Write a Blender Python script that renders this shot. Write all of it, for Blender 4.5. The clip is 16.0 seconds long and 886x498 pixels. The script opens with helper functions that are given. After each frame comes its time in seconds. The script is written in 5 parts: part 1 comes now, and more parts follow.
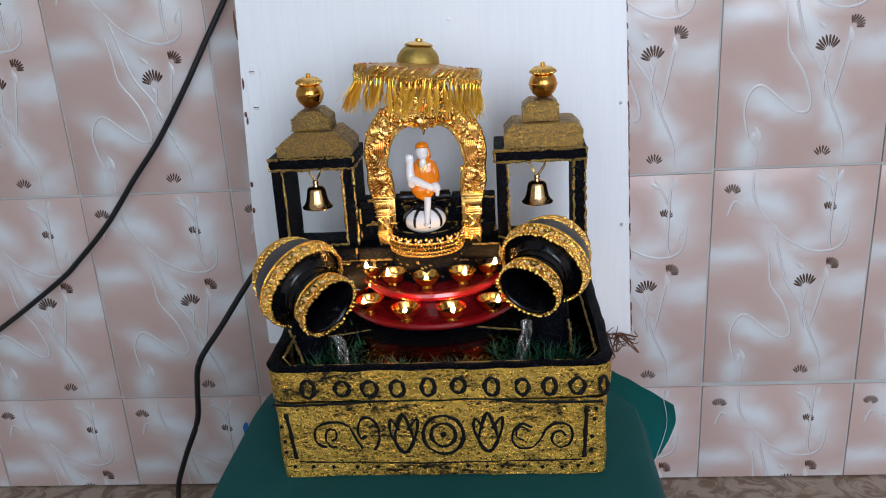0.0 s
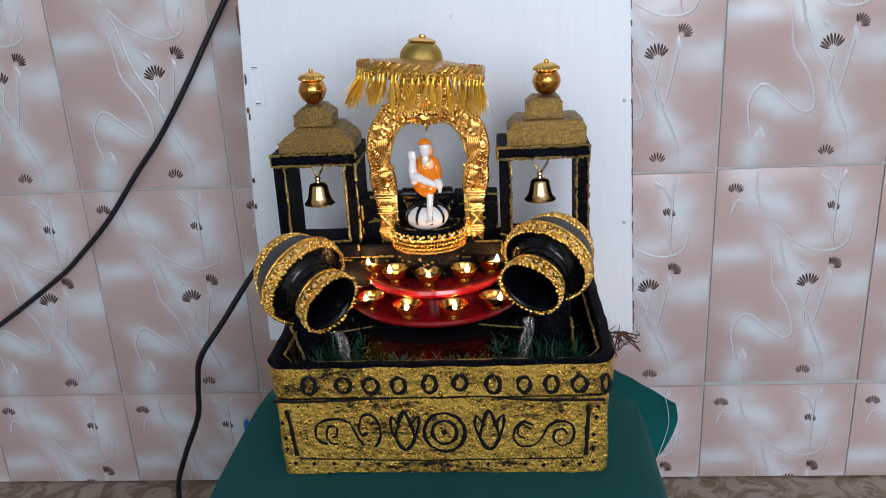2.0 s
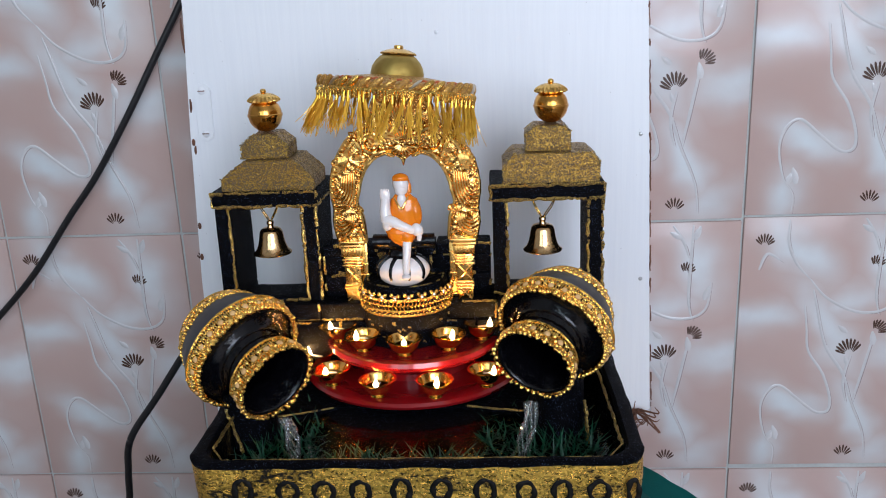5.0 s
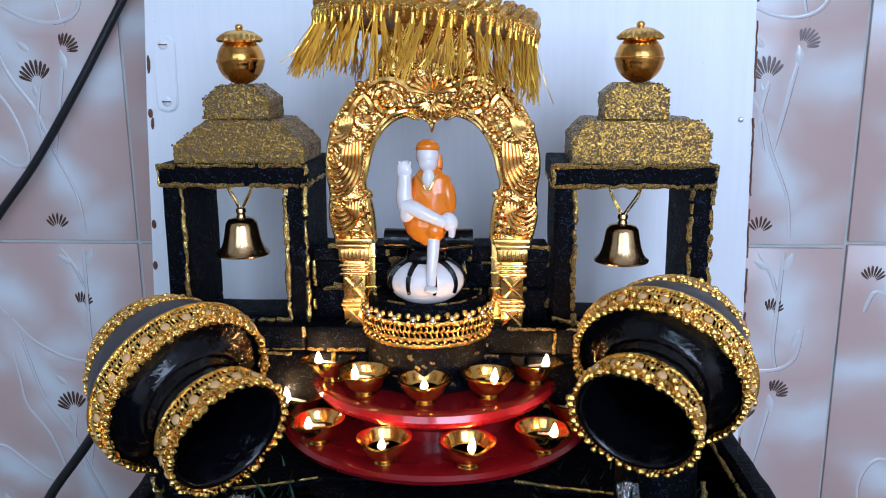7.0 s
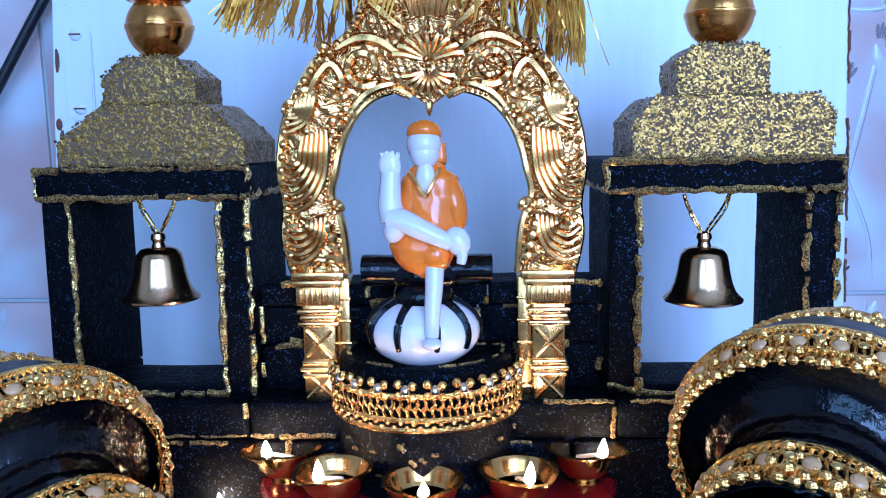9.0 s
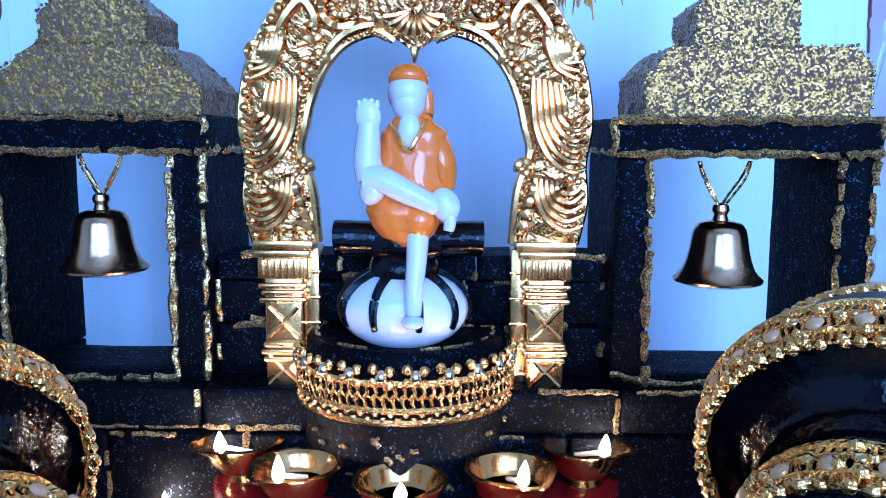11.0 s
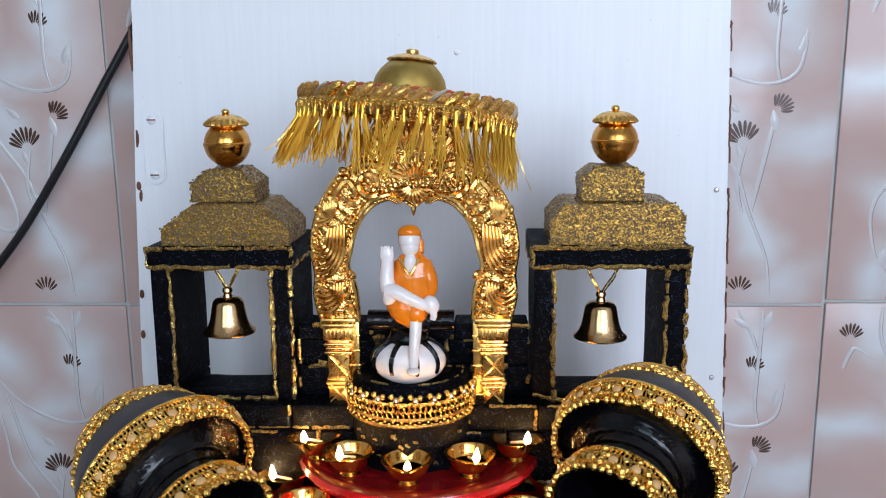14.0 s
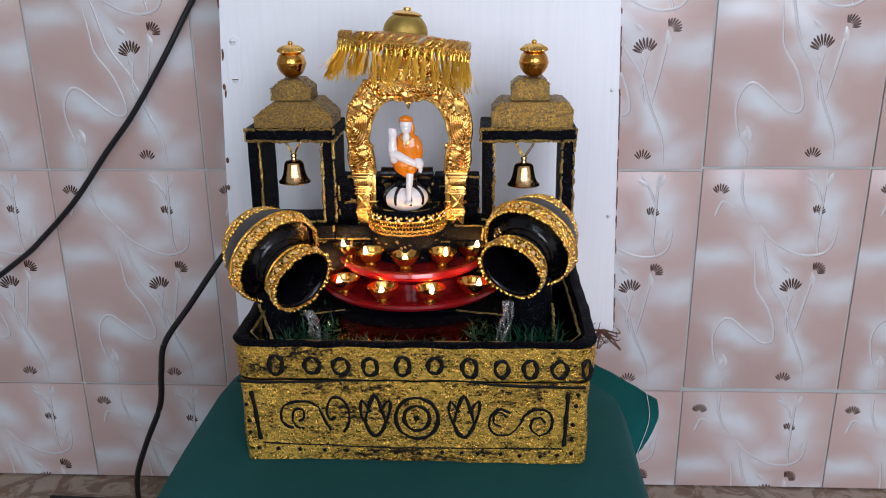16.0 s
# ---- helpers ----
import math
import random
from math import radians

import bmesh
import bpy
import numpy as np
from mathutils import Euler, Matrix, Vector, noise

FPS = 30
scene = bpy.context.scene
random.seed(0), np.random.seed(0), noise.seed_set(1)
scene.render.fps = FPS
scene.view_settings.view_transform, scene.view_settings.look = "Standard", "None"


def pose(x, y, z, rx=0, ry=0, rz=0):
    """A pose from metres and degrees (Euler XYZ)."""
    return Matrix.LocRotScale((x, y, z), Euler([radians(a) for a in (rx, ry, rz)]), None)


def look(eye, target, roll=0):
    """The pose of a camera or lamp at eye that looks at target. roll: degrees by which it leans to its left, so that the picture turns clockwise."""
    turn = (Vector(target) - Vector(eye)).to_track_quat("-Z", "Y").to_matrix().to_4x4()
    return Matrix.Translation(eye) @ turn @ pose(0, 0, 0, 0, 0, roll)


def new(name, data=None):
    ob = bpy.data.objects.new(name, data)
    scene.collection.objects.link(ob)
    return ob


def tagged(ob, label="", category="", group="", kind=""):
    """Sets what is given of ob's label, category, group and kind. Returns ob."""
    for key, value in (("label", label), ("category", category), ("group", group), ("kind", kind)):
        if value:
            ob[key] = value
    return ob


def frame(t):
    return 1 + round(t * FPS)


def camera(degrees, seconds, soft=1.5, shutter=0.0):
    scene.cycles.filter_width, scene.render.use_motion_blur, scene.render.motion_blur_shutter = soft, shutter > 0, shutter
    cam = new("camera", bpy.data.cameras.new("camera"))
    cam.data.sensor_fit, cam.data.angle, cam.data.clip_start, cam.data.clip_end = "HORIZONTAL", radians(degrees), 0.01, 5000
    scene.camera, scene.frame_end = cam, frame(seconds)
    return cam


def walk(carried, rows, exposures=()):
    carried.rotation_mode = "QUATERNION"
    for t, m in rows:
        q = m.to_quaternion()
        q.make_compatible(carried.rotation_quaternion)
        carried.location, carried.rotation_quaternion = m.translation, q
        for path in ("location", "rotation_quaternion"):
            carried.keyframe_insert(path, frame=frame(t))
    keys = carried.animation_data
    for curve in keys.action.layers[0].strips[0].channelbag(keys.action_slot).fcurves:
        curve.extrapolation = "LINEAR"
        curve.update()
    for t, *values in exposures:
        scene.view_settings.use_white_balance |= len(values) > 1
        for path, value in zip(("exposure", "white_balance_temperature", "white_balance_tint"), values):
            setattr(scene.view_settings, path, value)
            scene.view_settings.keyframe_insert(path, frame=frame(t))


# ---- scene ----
cam = camera(54.0, 16.0, soft=1.0)
PATH = [
    (0, (0.091, -1.063, 0.71), (-0.053, 0.822, 0.056), -3.3),
    (0.5, (0.085, -1.063, 0.709), (-0.071, 0.821, 0.058), -2.7),
    (1, (0.086, -1.063, 0.709), (-0.068, 0.823, 0.062), -2.8),
    (1.5, (0.088, -1.06, 0.708), (-0.063, 0.822, 0.049), -3.0),
    (2, (0.09, -1.061, 0.708), (-0.057, 0.822, 0.051), -3.0),
    (2.5, (0.087, -1.065, 0.711), (-0.054, 0.822, 0.061), -2.4),
    (3, (0.086, -1.063, 0.709), (-0.043, 0.828, 0.07), -1.3),
    (3.5, (0.082, -1.031, 0.702), (-0.018, 0.867, 0.079), -1.5),
    (4, (0.086, -0.993, 0.689), (-0.029, 0.912, 0.09), -2.4),
    (4.2, (0.088, -0.978, 0.686), (-0.023, 0.932, 0.103), -2.6),
    (6.3, (0.065, -0.794, 0.607), (-0.08, 1.137, 0.105), -1.5),
    (6.5, (0.06, -0.775, 0.6), (-0.08, 1.16, 0.11), -1.2),
    (7, (0.051, -0.735, 0.586), (-0.06, 1.216, 0.161), -0.3),
    (7.5, (0.043, -0.695, 0.574), (-0.068, 1.266, 0.199), 0.4),
    (8, (0.044, -0.658, 0.563), (-0.063, 1.313, 0.241), 0.2),
    (8.5, (0.037, -0.627, 0.548), (-0.102, 1.343, 0.235), 0.5),
    (9, (0.038, -0.596, 0.542), (-0.052, 1.385, 0.282), -1.0),
    (9.2, (0.037, -0.586, 0.54), (-0.031, 1.398, 0.296), -0.8),
    (11.3, (0.032, -0.558, 0.528), (-0.003, 1.423, 0.253), 0.3),
    (11.5, (0.03, -0.558, 0.531), (-0.013, 1.428, 0.298), 0.4),
    (12, (0.031, -0.564, 0.533), (-0.039, 1.426, 0.343), -0.2),
    (12.5, (0.027, -0.568, 0.535), (-0.045, 1.423, 0.356), 0.3),
    (13, (0.034, -0.59, 0.557), (-0.042, 1.4, 0.371), 0.3),
    (13.5, (0.041, -0.661, 0.595), (-0.037, 1.317, 0.307), 0.3),
    (14, (0.056, -0.74, 0.615), (-0.033, 1.225, 0.256), -0.6),
    (14.5, (0.06, -0.811, 0.624), (-0.054, 1.133, 0.169), -0.1),
    (15, (0.061, -0.89, 0.637), (-0.063, 1.041, 0.134), 0.3),
    (15.5, (0.077, -0.969, 0.649), (-0.026, 0.951, 0.1), -0.5),
    (16, (0.087, -1.043, 0.67), (-0.008, 0.856, 0.048), -0.6),
]
EXPOSURES = [(0.0, -0.25, 6250, 8), (4.0, -0.25, 6250, 8), (6.5, -0.25, 5450, 10), (7.0, -0.25, 5250, 9), (7.5, -0.25, 5650, 11), (8.0, -0.23, 5850, 14), (8.5, -0.23, 5450, 11), (9.0, -0.19, 3855, 12), (11.5, -0.10, 3465, 13), (13.0, -0.09, 3505, 15), (13.5, -0.25, 4750, 6), (14.0, -0.25, 5950, 8), (14.5, -0.25, 6150, 9), (15.0, -0.23, 5400, 7), (15.5, -0.23, 5950, 9), (16.0, -0.25, 6350, 13)]
walk(cam, [(t, look(eye, target, roll)) for t, eye, target, roll in PATH], EXPOSURES)

# ---- world and light ----
world = bpy.data.worlds.new("world")
scene.world = world
world.use_nodes = True
wn = world.node_tree.nodes
sky = wn.new("ShaderNodeTexSky")
sky.sky_type, sky.sun_disc = 'NISHITA', False
sky.sun_elevation, sky.sun_rotation = radians(40), radians(200)
wn["Background"].inputs[1].default_value = 0.1
world.node_tree.links.new(sky.outputs[0], wn["Background"].inputs[0])

FLOOR = -0.018
ROOM = (-1.7, 1.7, -2.7, 0.0, 2.55)      # x0, x1, y0, y1, ceiling
WIN = (-1.10, -0.12, 0.62, 1.95)          # windows in the wall behind the camera
WIN2 = (0.15, 1.60, 0.45, 1.95)


def opening_light(name, hole, power, color):
    """Daylight that enters through an opening of the wall behind the camera."""
    d = bpy.data.lights.new(name, 'AREA')
    d.shape, d.size, d.size_y, d.energy, d.color = 'RECTANGLE', hole[1] - hole[0], hole[3] - hole[2], power, color
    ob = new(name, d)
    c = ((hole[0] + hole[1]) / 2, ROOM[2] - 0.02, (hole[2] + hole[3]) / 2)
    ob.matrix_world = look(c, (c[0], 0, c[2]))
    return ob


opening_light("window_daylight", WIN, 11.0, (0.72, 0.90, 1.0))
opening_light("window_daylight", WIN2, 63.0, (0.83, 0.87, 1.0))


# ---- materials ----
def mat(name, base=(0.5, 0.5, 0.5), rough=0.5, metal=0.0, spec=0.5, coat=0.0):
    m = bpy.data.materials.new(name)
    m.use_nodes = True
    b = m.node_tree.nodes["Principled BSDF"]
    b.inputs["Base Color"].default_value = (*base, 1)
    b.inputs["Roughness"].default_value = rough
    b.inputs["Metallic"].default_value = metal
    b.inputs["Specular IOR Level"].default_value = spec
    b.inputs["Coat Weight"].default_value = coat
    b.inputs["Coat Roughness"].default_value = 0.06
    return m


class G:
    """Short hand for wiring a node material."""

    def __init__(self, m):
        self.t = m.node_tree
        self.b = self.t.nodes["Principled BSDF"]
        self.co = None

    def n(self, kind):
        return self.t.nodes.new("ShaderNode" + kind)

    def link(self, a, b):
        self.t.links.new(a, b)

    def obj(self):
        if self.co is None:
            self.co = self.n("TexCoord").outputs["Object"]
        return self.co

    def scaled(self, s):
        mp = self.n("Mapping")
        mp.inputs["Scale"].default_value = s
        self.link(self.obj(), mp.inputs["Vector"])
        return mp.outputs[0]

    def noise(self, scale, detail=3.0, rough=0.55, vec=None, dist=0.0):
        t = self.n("TexNoise")
        t.inputs["Scale"].default_value, t.inputs["Detail"].default_value = scale, detail
        t.inputs["Roughness"].default_value, t.inputs["Distortion"].default_value = rough, dist
        self.link(vec or self.obj(), t.inputs["Vector"])
        return t.outputs[0]

    def voro(self, scale, vec=None):
        t = self.n("TexVoronoi")
        t.inputs["Scale"].default_value = scale
        self.link(vec or self.obj(), t.inputs["Vector"])
        return t

    def ramp(self, fac, stops):
        r = self.n("ValToRGB")
        e = r.color_ramp.elements
        while len(e) < len(stops):
            e.new(0.5)
        for el, (p, c) in zip(e, stops):
            el.position = p
            el.color = (*c, 1) if len(c) == 3 else c
        self.link(fac, r.inputs[0])
        return r.outputs[0]

    def mix(self, fac, a, b):
        x = self.n("Mix")
        x.data_type = 'RGBA'
        for v, s in ((fac, x.inputs[0]), (a, x.inputs[6]), (b, x.inputs[7])):
            if isinstance(v, bpy.types.NodeSocket):
                self.link(v, s)
            else:
                s.default_value = v if isinstance(v, float) else (*v, 1)
        return x.outputs[2]

    def math(self, op, a, b=0.0, c=0.0):
        x = self.n("Math")
        x.operation = op
        for v, s in zip((a, b, c), x.inputs):
            if isinstance(v, bpy.types.NodeSocket):
                self.link(v, s)
            else:
                s.default_value = v
        return x.outputs[0]

    def bump(self, h, strength=0.3, dist=0.001):
        x = self.n("Bump")
        x.inputs["Strength"].default_value, x.inputs["Distance"].default_value = strength, dist
        self.link(h, x.inputs["Height"])
        self.link(x.outputs[0], self.b.inputs["Normal"])

    def set(self, **kw):
        for k, v in kw.items():
            self.link(v, self.b.inputs[k.replace("_", " ")])


BW = lambda v: (v, v, v)


def glaze_material():
    m = mat("glazed_tile", (0.5, 0.35, 0.3), 0.12, 0, 0.3)
    g = G(m)
    sep = g.n("SeparateXYZ")
    g.link(g.obj(), sep.inputs[0])
    warp = g.noise(14.0, 2.0)
    warp2 = g.noise(11.0, 2.0, vec=g.scaled((1, 1, 1.7)))
    px = g.math('ADD', sep.outputs[0], g.math('MULTIPLY', g.math('SUBTRACT', warp, 0.5), 0.05))
    pz = g.math('ADD', sep.outputs[2], g.math('MULTIPLY', g.math('SUBTRACT', warp2, 0.5), 0.05))
    total = None
    # pale sprayed streaks: centre (shares of the tile), lean in degrees, half length and half width (metres), weight
    for u, v, lean, a, b, w in ((0.50, 0.56, -58, 0.060, 0.014, 0.85), (0.68, 0.21, -66, 0.044, 0.013, 0.95), (0.33, 0.29, -24, 0.036, 0.013, 1.0), (0.10, 0.61, 8, 0.042, 0.013, 0.85), (0.92, 0.48, 12, 0.042, 0.016, 0.85),
                                (0.22, 0.08, 78, 0.030, 0.016, 0.9), (0.77, 0.84, -72, 0.038, 0.016, 0.9), (0.32, 0.86, -46, 0.044, 0.015, 0.9), (0.60, 0.67, 22, 0.040, 0.012, 0.75), (0.80, 0.05, 30, 0.030, 0.014, 0.75)):
        ca, sa = math.cos(radians(lean)), math.sin(radians(lean))
        dx, dz = g.math('SUBTRACT', px, (u - 0.5) * 0.2), g.math('SUBTRACT', pz, (v - 0.5) * 0.3)
        p = g.math('DIVIDE', g.math('ADD', g.math('MULTIPLY', dx, ca), g.math('MULTIPLY', dz, sa)), a * 1.1)
        q = g.math('DIVIDE', g.math('SUBTRACT', g.math('MULTIPLY', dz, ca), g.math('MULTIPLY', dx, sa)), b * 1.2)
        d = g.math('ADD', g.math('MULTIPLY', p, p), g.math('MULTIPLY', q, q))
        e = g.math('MULTIPLY', g.math('POWER', 2.718, g.math('MULTIPLY', d, -0.8)), w)
        total = e if total is None else g.math('MAXIMUM', total, e)
    fine = g.noise(90.0, 3.0)
    col = g.mix(g.math('MULTIPLY', total, 0.95), (0.52, 0.37, 0.325), (0.68, 0.74, 0.76))
    col = g.mix(g.math('MULTIPLY', fine, 0.16), col, (0.45, 0.38, 0.36))
    g.set(Base_Color=col)
    rr = g.ramp(g.noise(30.0, 3.0), [(0.3, BW(0.10)), (0.75, BW(0.22))])
    g.set(Roughness=rr)
    g.bump(g.noise(24.0, 2.0), 0.12, 0.002)
    return m


def gold_leaf_material():
    m = mat("rubbed_gold_leaf", (0.7, 0.5, 0.12), 0.4, 1.0)
    g = G(m)
    grain = g.noise(330.0, 4.0, 0.72, g.scaled((0.8, 1.0, 1.3)))
    streak = g.noise(90.0, 4.0, 0.65, g.scaled((0.55, 1.0, 1.6)))
    broad = g.noise(20.0, 3.0, 0.6, g.scaled((0.6, 1, 1.5)))
    f = g.math('ADD', g.math('MULTIPLY', grain, 0.55), g.math('ADD', g.math('MULTIPLY', streak, 0.40), g.math('MULTIPLY', broad, 0.40)))
    k = g.ramp(f, [(0.585, BW(0)), (0.665, BW(1))])
    col = g.mix(k, (0.010, 0.008, 0.006), g.mix(broad, (0.56, 0.31, 0.04), (0.90, 0.57, 0.12)))
    g.set(Base_Color=col, Metallic=k, Roughness=g.ramp(grain, [(0.35, BW(0.42)), (0.7, BW(0.14))]))
    g.b.inputs["Specular IOR Level"].default_value = 0.12
    crinkle = g.math('ADD', g.noise(300.0, 4.0, 0.7), g.math('MULTIPLY', g.noise(140.0, 2.0), 1.0))
    g.bump(crinkle, 1.0, 0.0028)
    return m


def embossed_material():
    m = mat("embossed_gold", (0.82, 0.56, 0.24), 0.2, 1.0)
    g = G(m)
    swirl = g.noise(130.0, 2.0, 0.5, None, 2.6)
    # low parts of the swirl turn brown: recess shade put into the gold colour
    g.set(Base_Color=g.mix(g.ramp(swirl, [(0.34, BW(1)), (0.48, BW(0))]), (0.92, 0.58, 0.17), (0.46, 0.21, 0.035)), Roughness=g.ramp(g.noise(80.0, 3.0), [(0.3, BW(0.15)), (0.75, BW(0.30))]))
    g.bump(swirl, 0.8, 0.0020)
    return m


def glitter_material(name, dark, flake, amount, rough, size, metal=0.9, spec=0.3, clump=240.0, spread=0.6):
    m = mat(name, dark, rough)
    g = G(m)
    cell = g.voro(size)
    rnd = g.n("SeparateColor")
    g.link(cell.outputs["Color"], rnd.inputs[0])
    patch = g.noise(clump, 4.0, 0.7)
    cut = g.math('SUBTRACT', 1.0 - amount + spread / 2, g.math('MULTIPLY', patch, spread))
    k = g.math('GREATER_THAN', rnd.outputs[0], cut)
    g.set(Base_Color=g.mix(k, g.mix(g.noise(160.0), dark, tuple(c * 0.6 for c in dark)), g.mix(rnd.outputs[1], flake, tuple(c * 0.42 for c in flake))),
          Metallic=g.math('MULTIPLY', k, metal), Roughness=g.math('ADD', g.math('MULTIPLY', k, -rough + 0.3), rough))
    g.b.inputs["Specular IOR Level"].default_value = spec
    h = g.math('ADD', g.math('MULTIPLY', rnd.outputs[2], 0.8), g.math('MULTIPLY', g.noise(380.0, 3.0), 1.2))
    g.bump(h, 0.7, 0.0008)
    return m


def polished(name, col, rough=0.14, dirt=(0.25, 0.12, 0.03), amount=0.35, relief=0.08, size=210.0):
    m = mat(name, col, rough, 1.0)
    g = G(m)
    s = g.noise(130.0, 4.0)
    g.set(Base_Color=g.mix(g.ramp(s, [(0.45, BW(0)), (0.8, BW(amount))]), col, dirt), Roughness=g.ramp(g.noise(60.0, 3.0), [(0.3, BW(rough * 0.8)), (0.75, BW(rough * 1.9))]))
    g.bump(g.noise(size, 2.0), relief, 0.0006 if relief < 0.2 else 0.0014)
    return m


def painted(name, col, rough=0.4, var=0.2, scale=40.0, bump=0.15, coat=0.0, dist=0.0008):
    m = mat(name, col, rough, coat=coat)
    g = G(m)
    big, fine = g.noise(scale * 0.25, 3.0), g.noise(scale * 3, 3.0)
    f = g.math('ADD', g.math('MULTIPLY', big, 0.6), g.math('MULTIPLY', fine, 0.4))
    g.set(Base_Color=g.mix(g.ramp(f, [(0.35, BW(0)), (0.68, BW(1))]), tuple(c * (1 - var) for c in col), tuple(min(1, c * (1 + var * 0.6)) for c in col)))
    g.set(Roughness=g.ramp(fine, [(0.3, BW(rough * 0.8)), (0.75, BW(min(1, rough * 1.3)))]))
    g.bump(f, bump, dist)
    return m


def cloth_material():
    m = mat("green_cotton", (0.0, 0.06, 0.05), 0.9, 0, 0.2)
    g = G(m)
    wave = g.noise(900.0, 2.0, 0.5, g.scaled((1, 1, 0.3)))
    blot = g.noise(9.0, 4.0)
    g.set(Base_Color=g.mix(blot, (0.001, 0.050, 0.050), (0.003, 0.098, 0.092)))
    g.bump(g.math('ADD', wave, g.math('MULTIPLY', g.noise(35.0, 3.0), 2.0)), 0.35, 0.001)
    g.b.inputs["Sheen Weight"].default_value = 0.04
    return m


def board_material():
    m = mat("white_enamel", (0.78, 0.79, 0.80), 0.35)
    g = G(m)
    brush = g.noise(30.0, 4.0, 0.6, g.scaled((9, 1, 0.35)))
    spot = g.voro(70.0)
    k = g.math('LESS_THAN', spot.outputs["Distance"], 0.035)
    col = g.mix(brush, (0.86, 0.87, 0.88), (0.78, 0.79, 0.82))
    g.set(Base_Color=g.mix(g.math('MULTIPLY', k, 0.35), col, (0.35, 0.33, 0.32)), Roughness=g.ramp(brush, [(0.3, BW(0.3)), (0.7, BW(0.42))]))
    g.bump(brush, 0.2, 0.0007)
    return m


def floor_material():
    m = mat("patterned_floor", (0.3, 0.22, 0.15), 0.35)
    g = G(m)
    blot = g.noise(28.0, 3.0, 0.6, dist=1.5)
    vein = g.noise(60.0, 4.0, 0.7)
    g.set(Base_Color=g.mix(g.ramp(blot, [(0.44, BW(0)), (0.56, BW(1))]), (0.20, 0.13, 0.085), g.mix(vein, (0.34, 0.26, 0.19), (0.42, 0.35, 0.28))))
    g.bump(vein, 0.1, 0.001)
    return m


def water_material(name, col, rough, clear):
    m = mat(name, col, rough)
    g = G(m)
    g.b.inputs["Transmission Weight"].default_value = clear
    g.b.inputs["IOR"].default_value = 1.33
    g.bump(g.noise(140.0, 2.0), 0.6, 0.0015)
    return m


def flame_material():
    m = mat("flame", (1, 0.75, 0.35), 0.5)
    b = m.node_tree.nodes["Principled BSDF"]
    b.inputs["Emission Color"].default_value = (1.0, 0.56, 0.19, 1)
    b.inputs["Emission Strength"].default_value = 230.0
    return m


TILE, GOLDLEAF, FLOORM, CLOTH, BOARD = glaze_material(), gold_leaf_material(), floor_material(), cloth_material(), board_material()
GLIT_BLACK = glitter_material("black_glitter_coat", (0.0018, 0.002, 0.0035), (0.06, 0.08, 0.14), 0.045, 0.6, 2400.0, 0.5, 0.06)
GLIT_GOLD = glitter_material("gold_glitter_coat", (0.19, 0.125, 0.06), (0.56, 0.33, 0.065), 0.50, 0.75, 1500.0, 0.85, 0.3, 130.0, 1.1)
GLIT_EDGE = glitter_material("gold_glitter_edge", (0.10, 0.065, 0.03), (0.85, 0.58, 0.14), 0.58, 0.6, 2100.0)
GOLD, EMBOSS = polished("moulded_gold", (0.91, 0.56, 0.155), 0.19), embossed_material()
COPPER = polished("gilded_ball", (0.72, 0.36, 0.075), 0.16)
BRASS = polished("lamp_brass", (0.88, 0.55, 0.15), 0.13)
BELLM = polished("bell_metal", (0.84, 0.56, 0.27), 0.17)
DOMEM = polished("dull_brass", (0.50, 0.36, 0.10), 0.42)
LACE = polished("gold_lace", (0.94, 0.59, 0.14), 0.16, (0.30, 0.14, 0.02), 0.6, 0.6, 750.0)
BEAD = polished("gold_bead", (0.90, 0.62, 0.18), 0.10)
GLINT_BEAD = polished("glint_bead", (0.95, 0.85, 0.66), 0.12)
STONE = painted("amber_stone", (0.72, 0.42, 0.16), 0.18, 0.2, 60, 0.1, 0.5)
RED = painted("red_glaze", (0.27, 0.006, 0.009), 0.20, 0.18, 30, 0.08, 0.7)
BLACK = painted("black_gloss_paint", (0.002, 0.002, 0.003), 0.10, 0.3, 95, 0.5, 0.15, 0.0022)
BLACK.node_tree.nodes["Principled BSDF"].inputs["Specular IOR Level"].default_value = 0.30
GREYBAND = painted("grey_satin_paint", (0.045, 0.045, 0.05), 0.4, 0.3, 60, 0.2)
DARK = painted("black_line_paint", (0.006, 0.005, 0.004), 0.6, 0.4, 90, 0.3)
DARK.node_tree.nodes["Principled BSDF"].inputs["Specular IOR Level"].default_value = 0.15
FRINGE = polished("gold_thread", (0.95, 0.57, 0.07), 0.30, (0.55, 0.28, 0.03), 0.4)
FABRIC = glitter_material("gold_brocade", (0.55, 0.27, 0.06), (0.92, 0.55, 0.14), 0.55, 0.6, 1200.0, 0.8)
REDTHREAD = painted("orange_red_thread", (0.50, 0.11, 0.03), 0.6, 0.3, 100, 0.3)
TWIST_GLINT = polished("twist_glint", (0.78, 0.70, 0.58), 0.3)
ORANGE = painted("orange_glaze", (1.0, 0.26, 0.006), 0.16, 0.15, 80, 0.12, 0.5, 0.0006)
IVORY = painted("white_glaze", (0.88, 0.82, 0.79), 0.16, 0.05, 60, 0.08, 0.5, 0.0005)
GRASS = painted("plastic_grass", (0.003, 0.075, 0.032), 0.45, 0.5, 200, 0.1)
CORD = painted("black_rubber", (0.010, 0.010, 0.012), 0.35, 0.3, 60, 0.1)
GROUT = painted("grey_grout", (0.48, 0.50, 0.48), 0.8, 0.15, 100, 0.3)
PLASTER = painted("wall_plaster", (0.48, 0.46, 0.44), 0.8, 0.06, 8, 0.15)
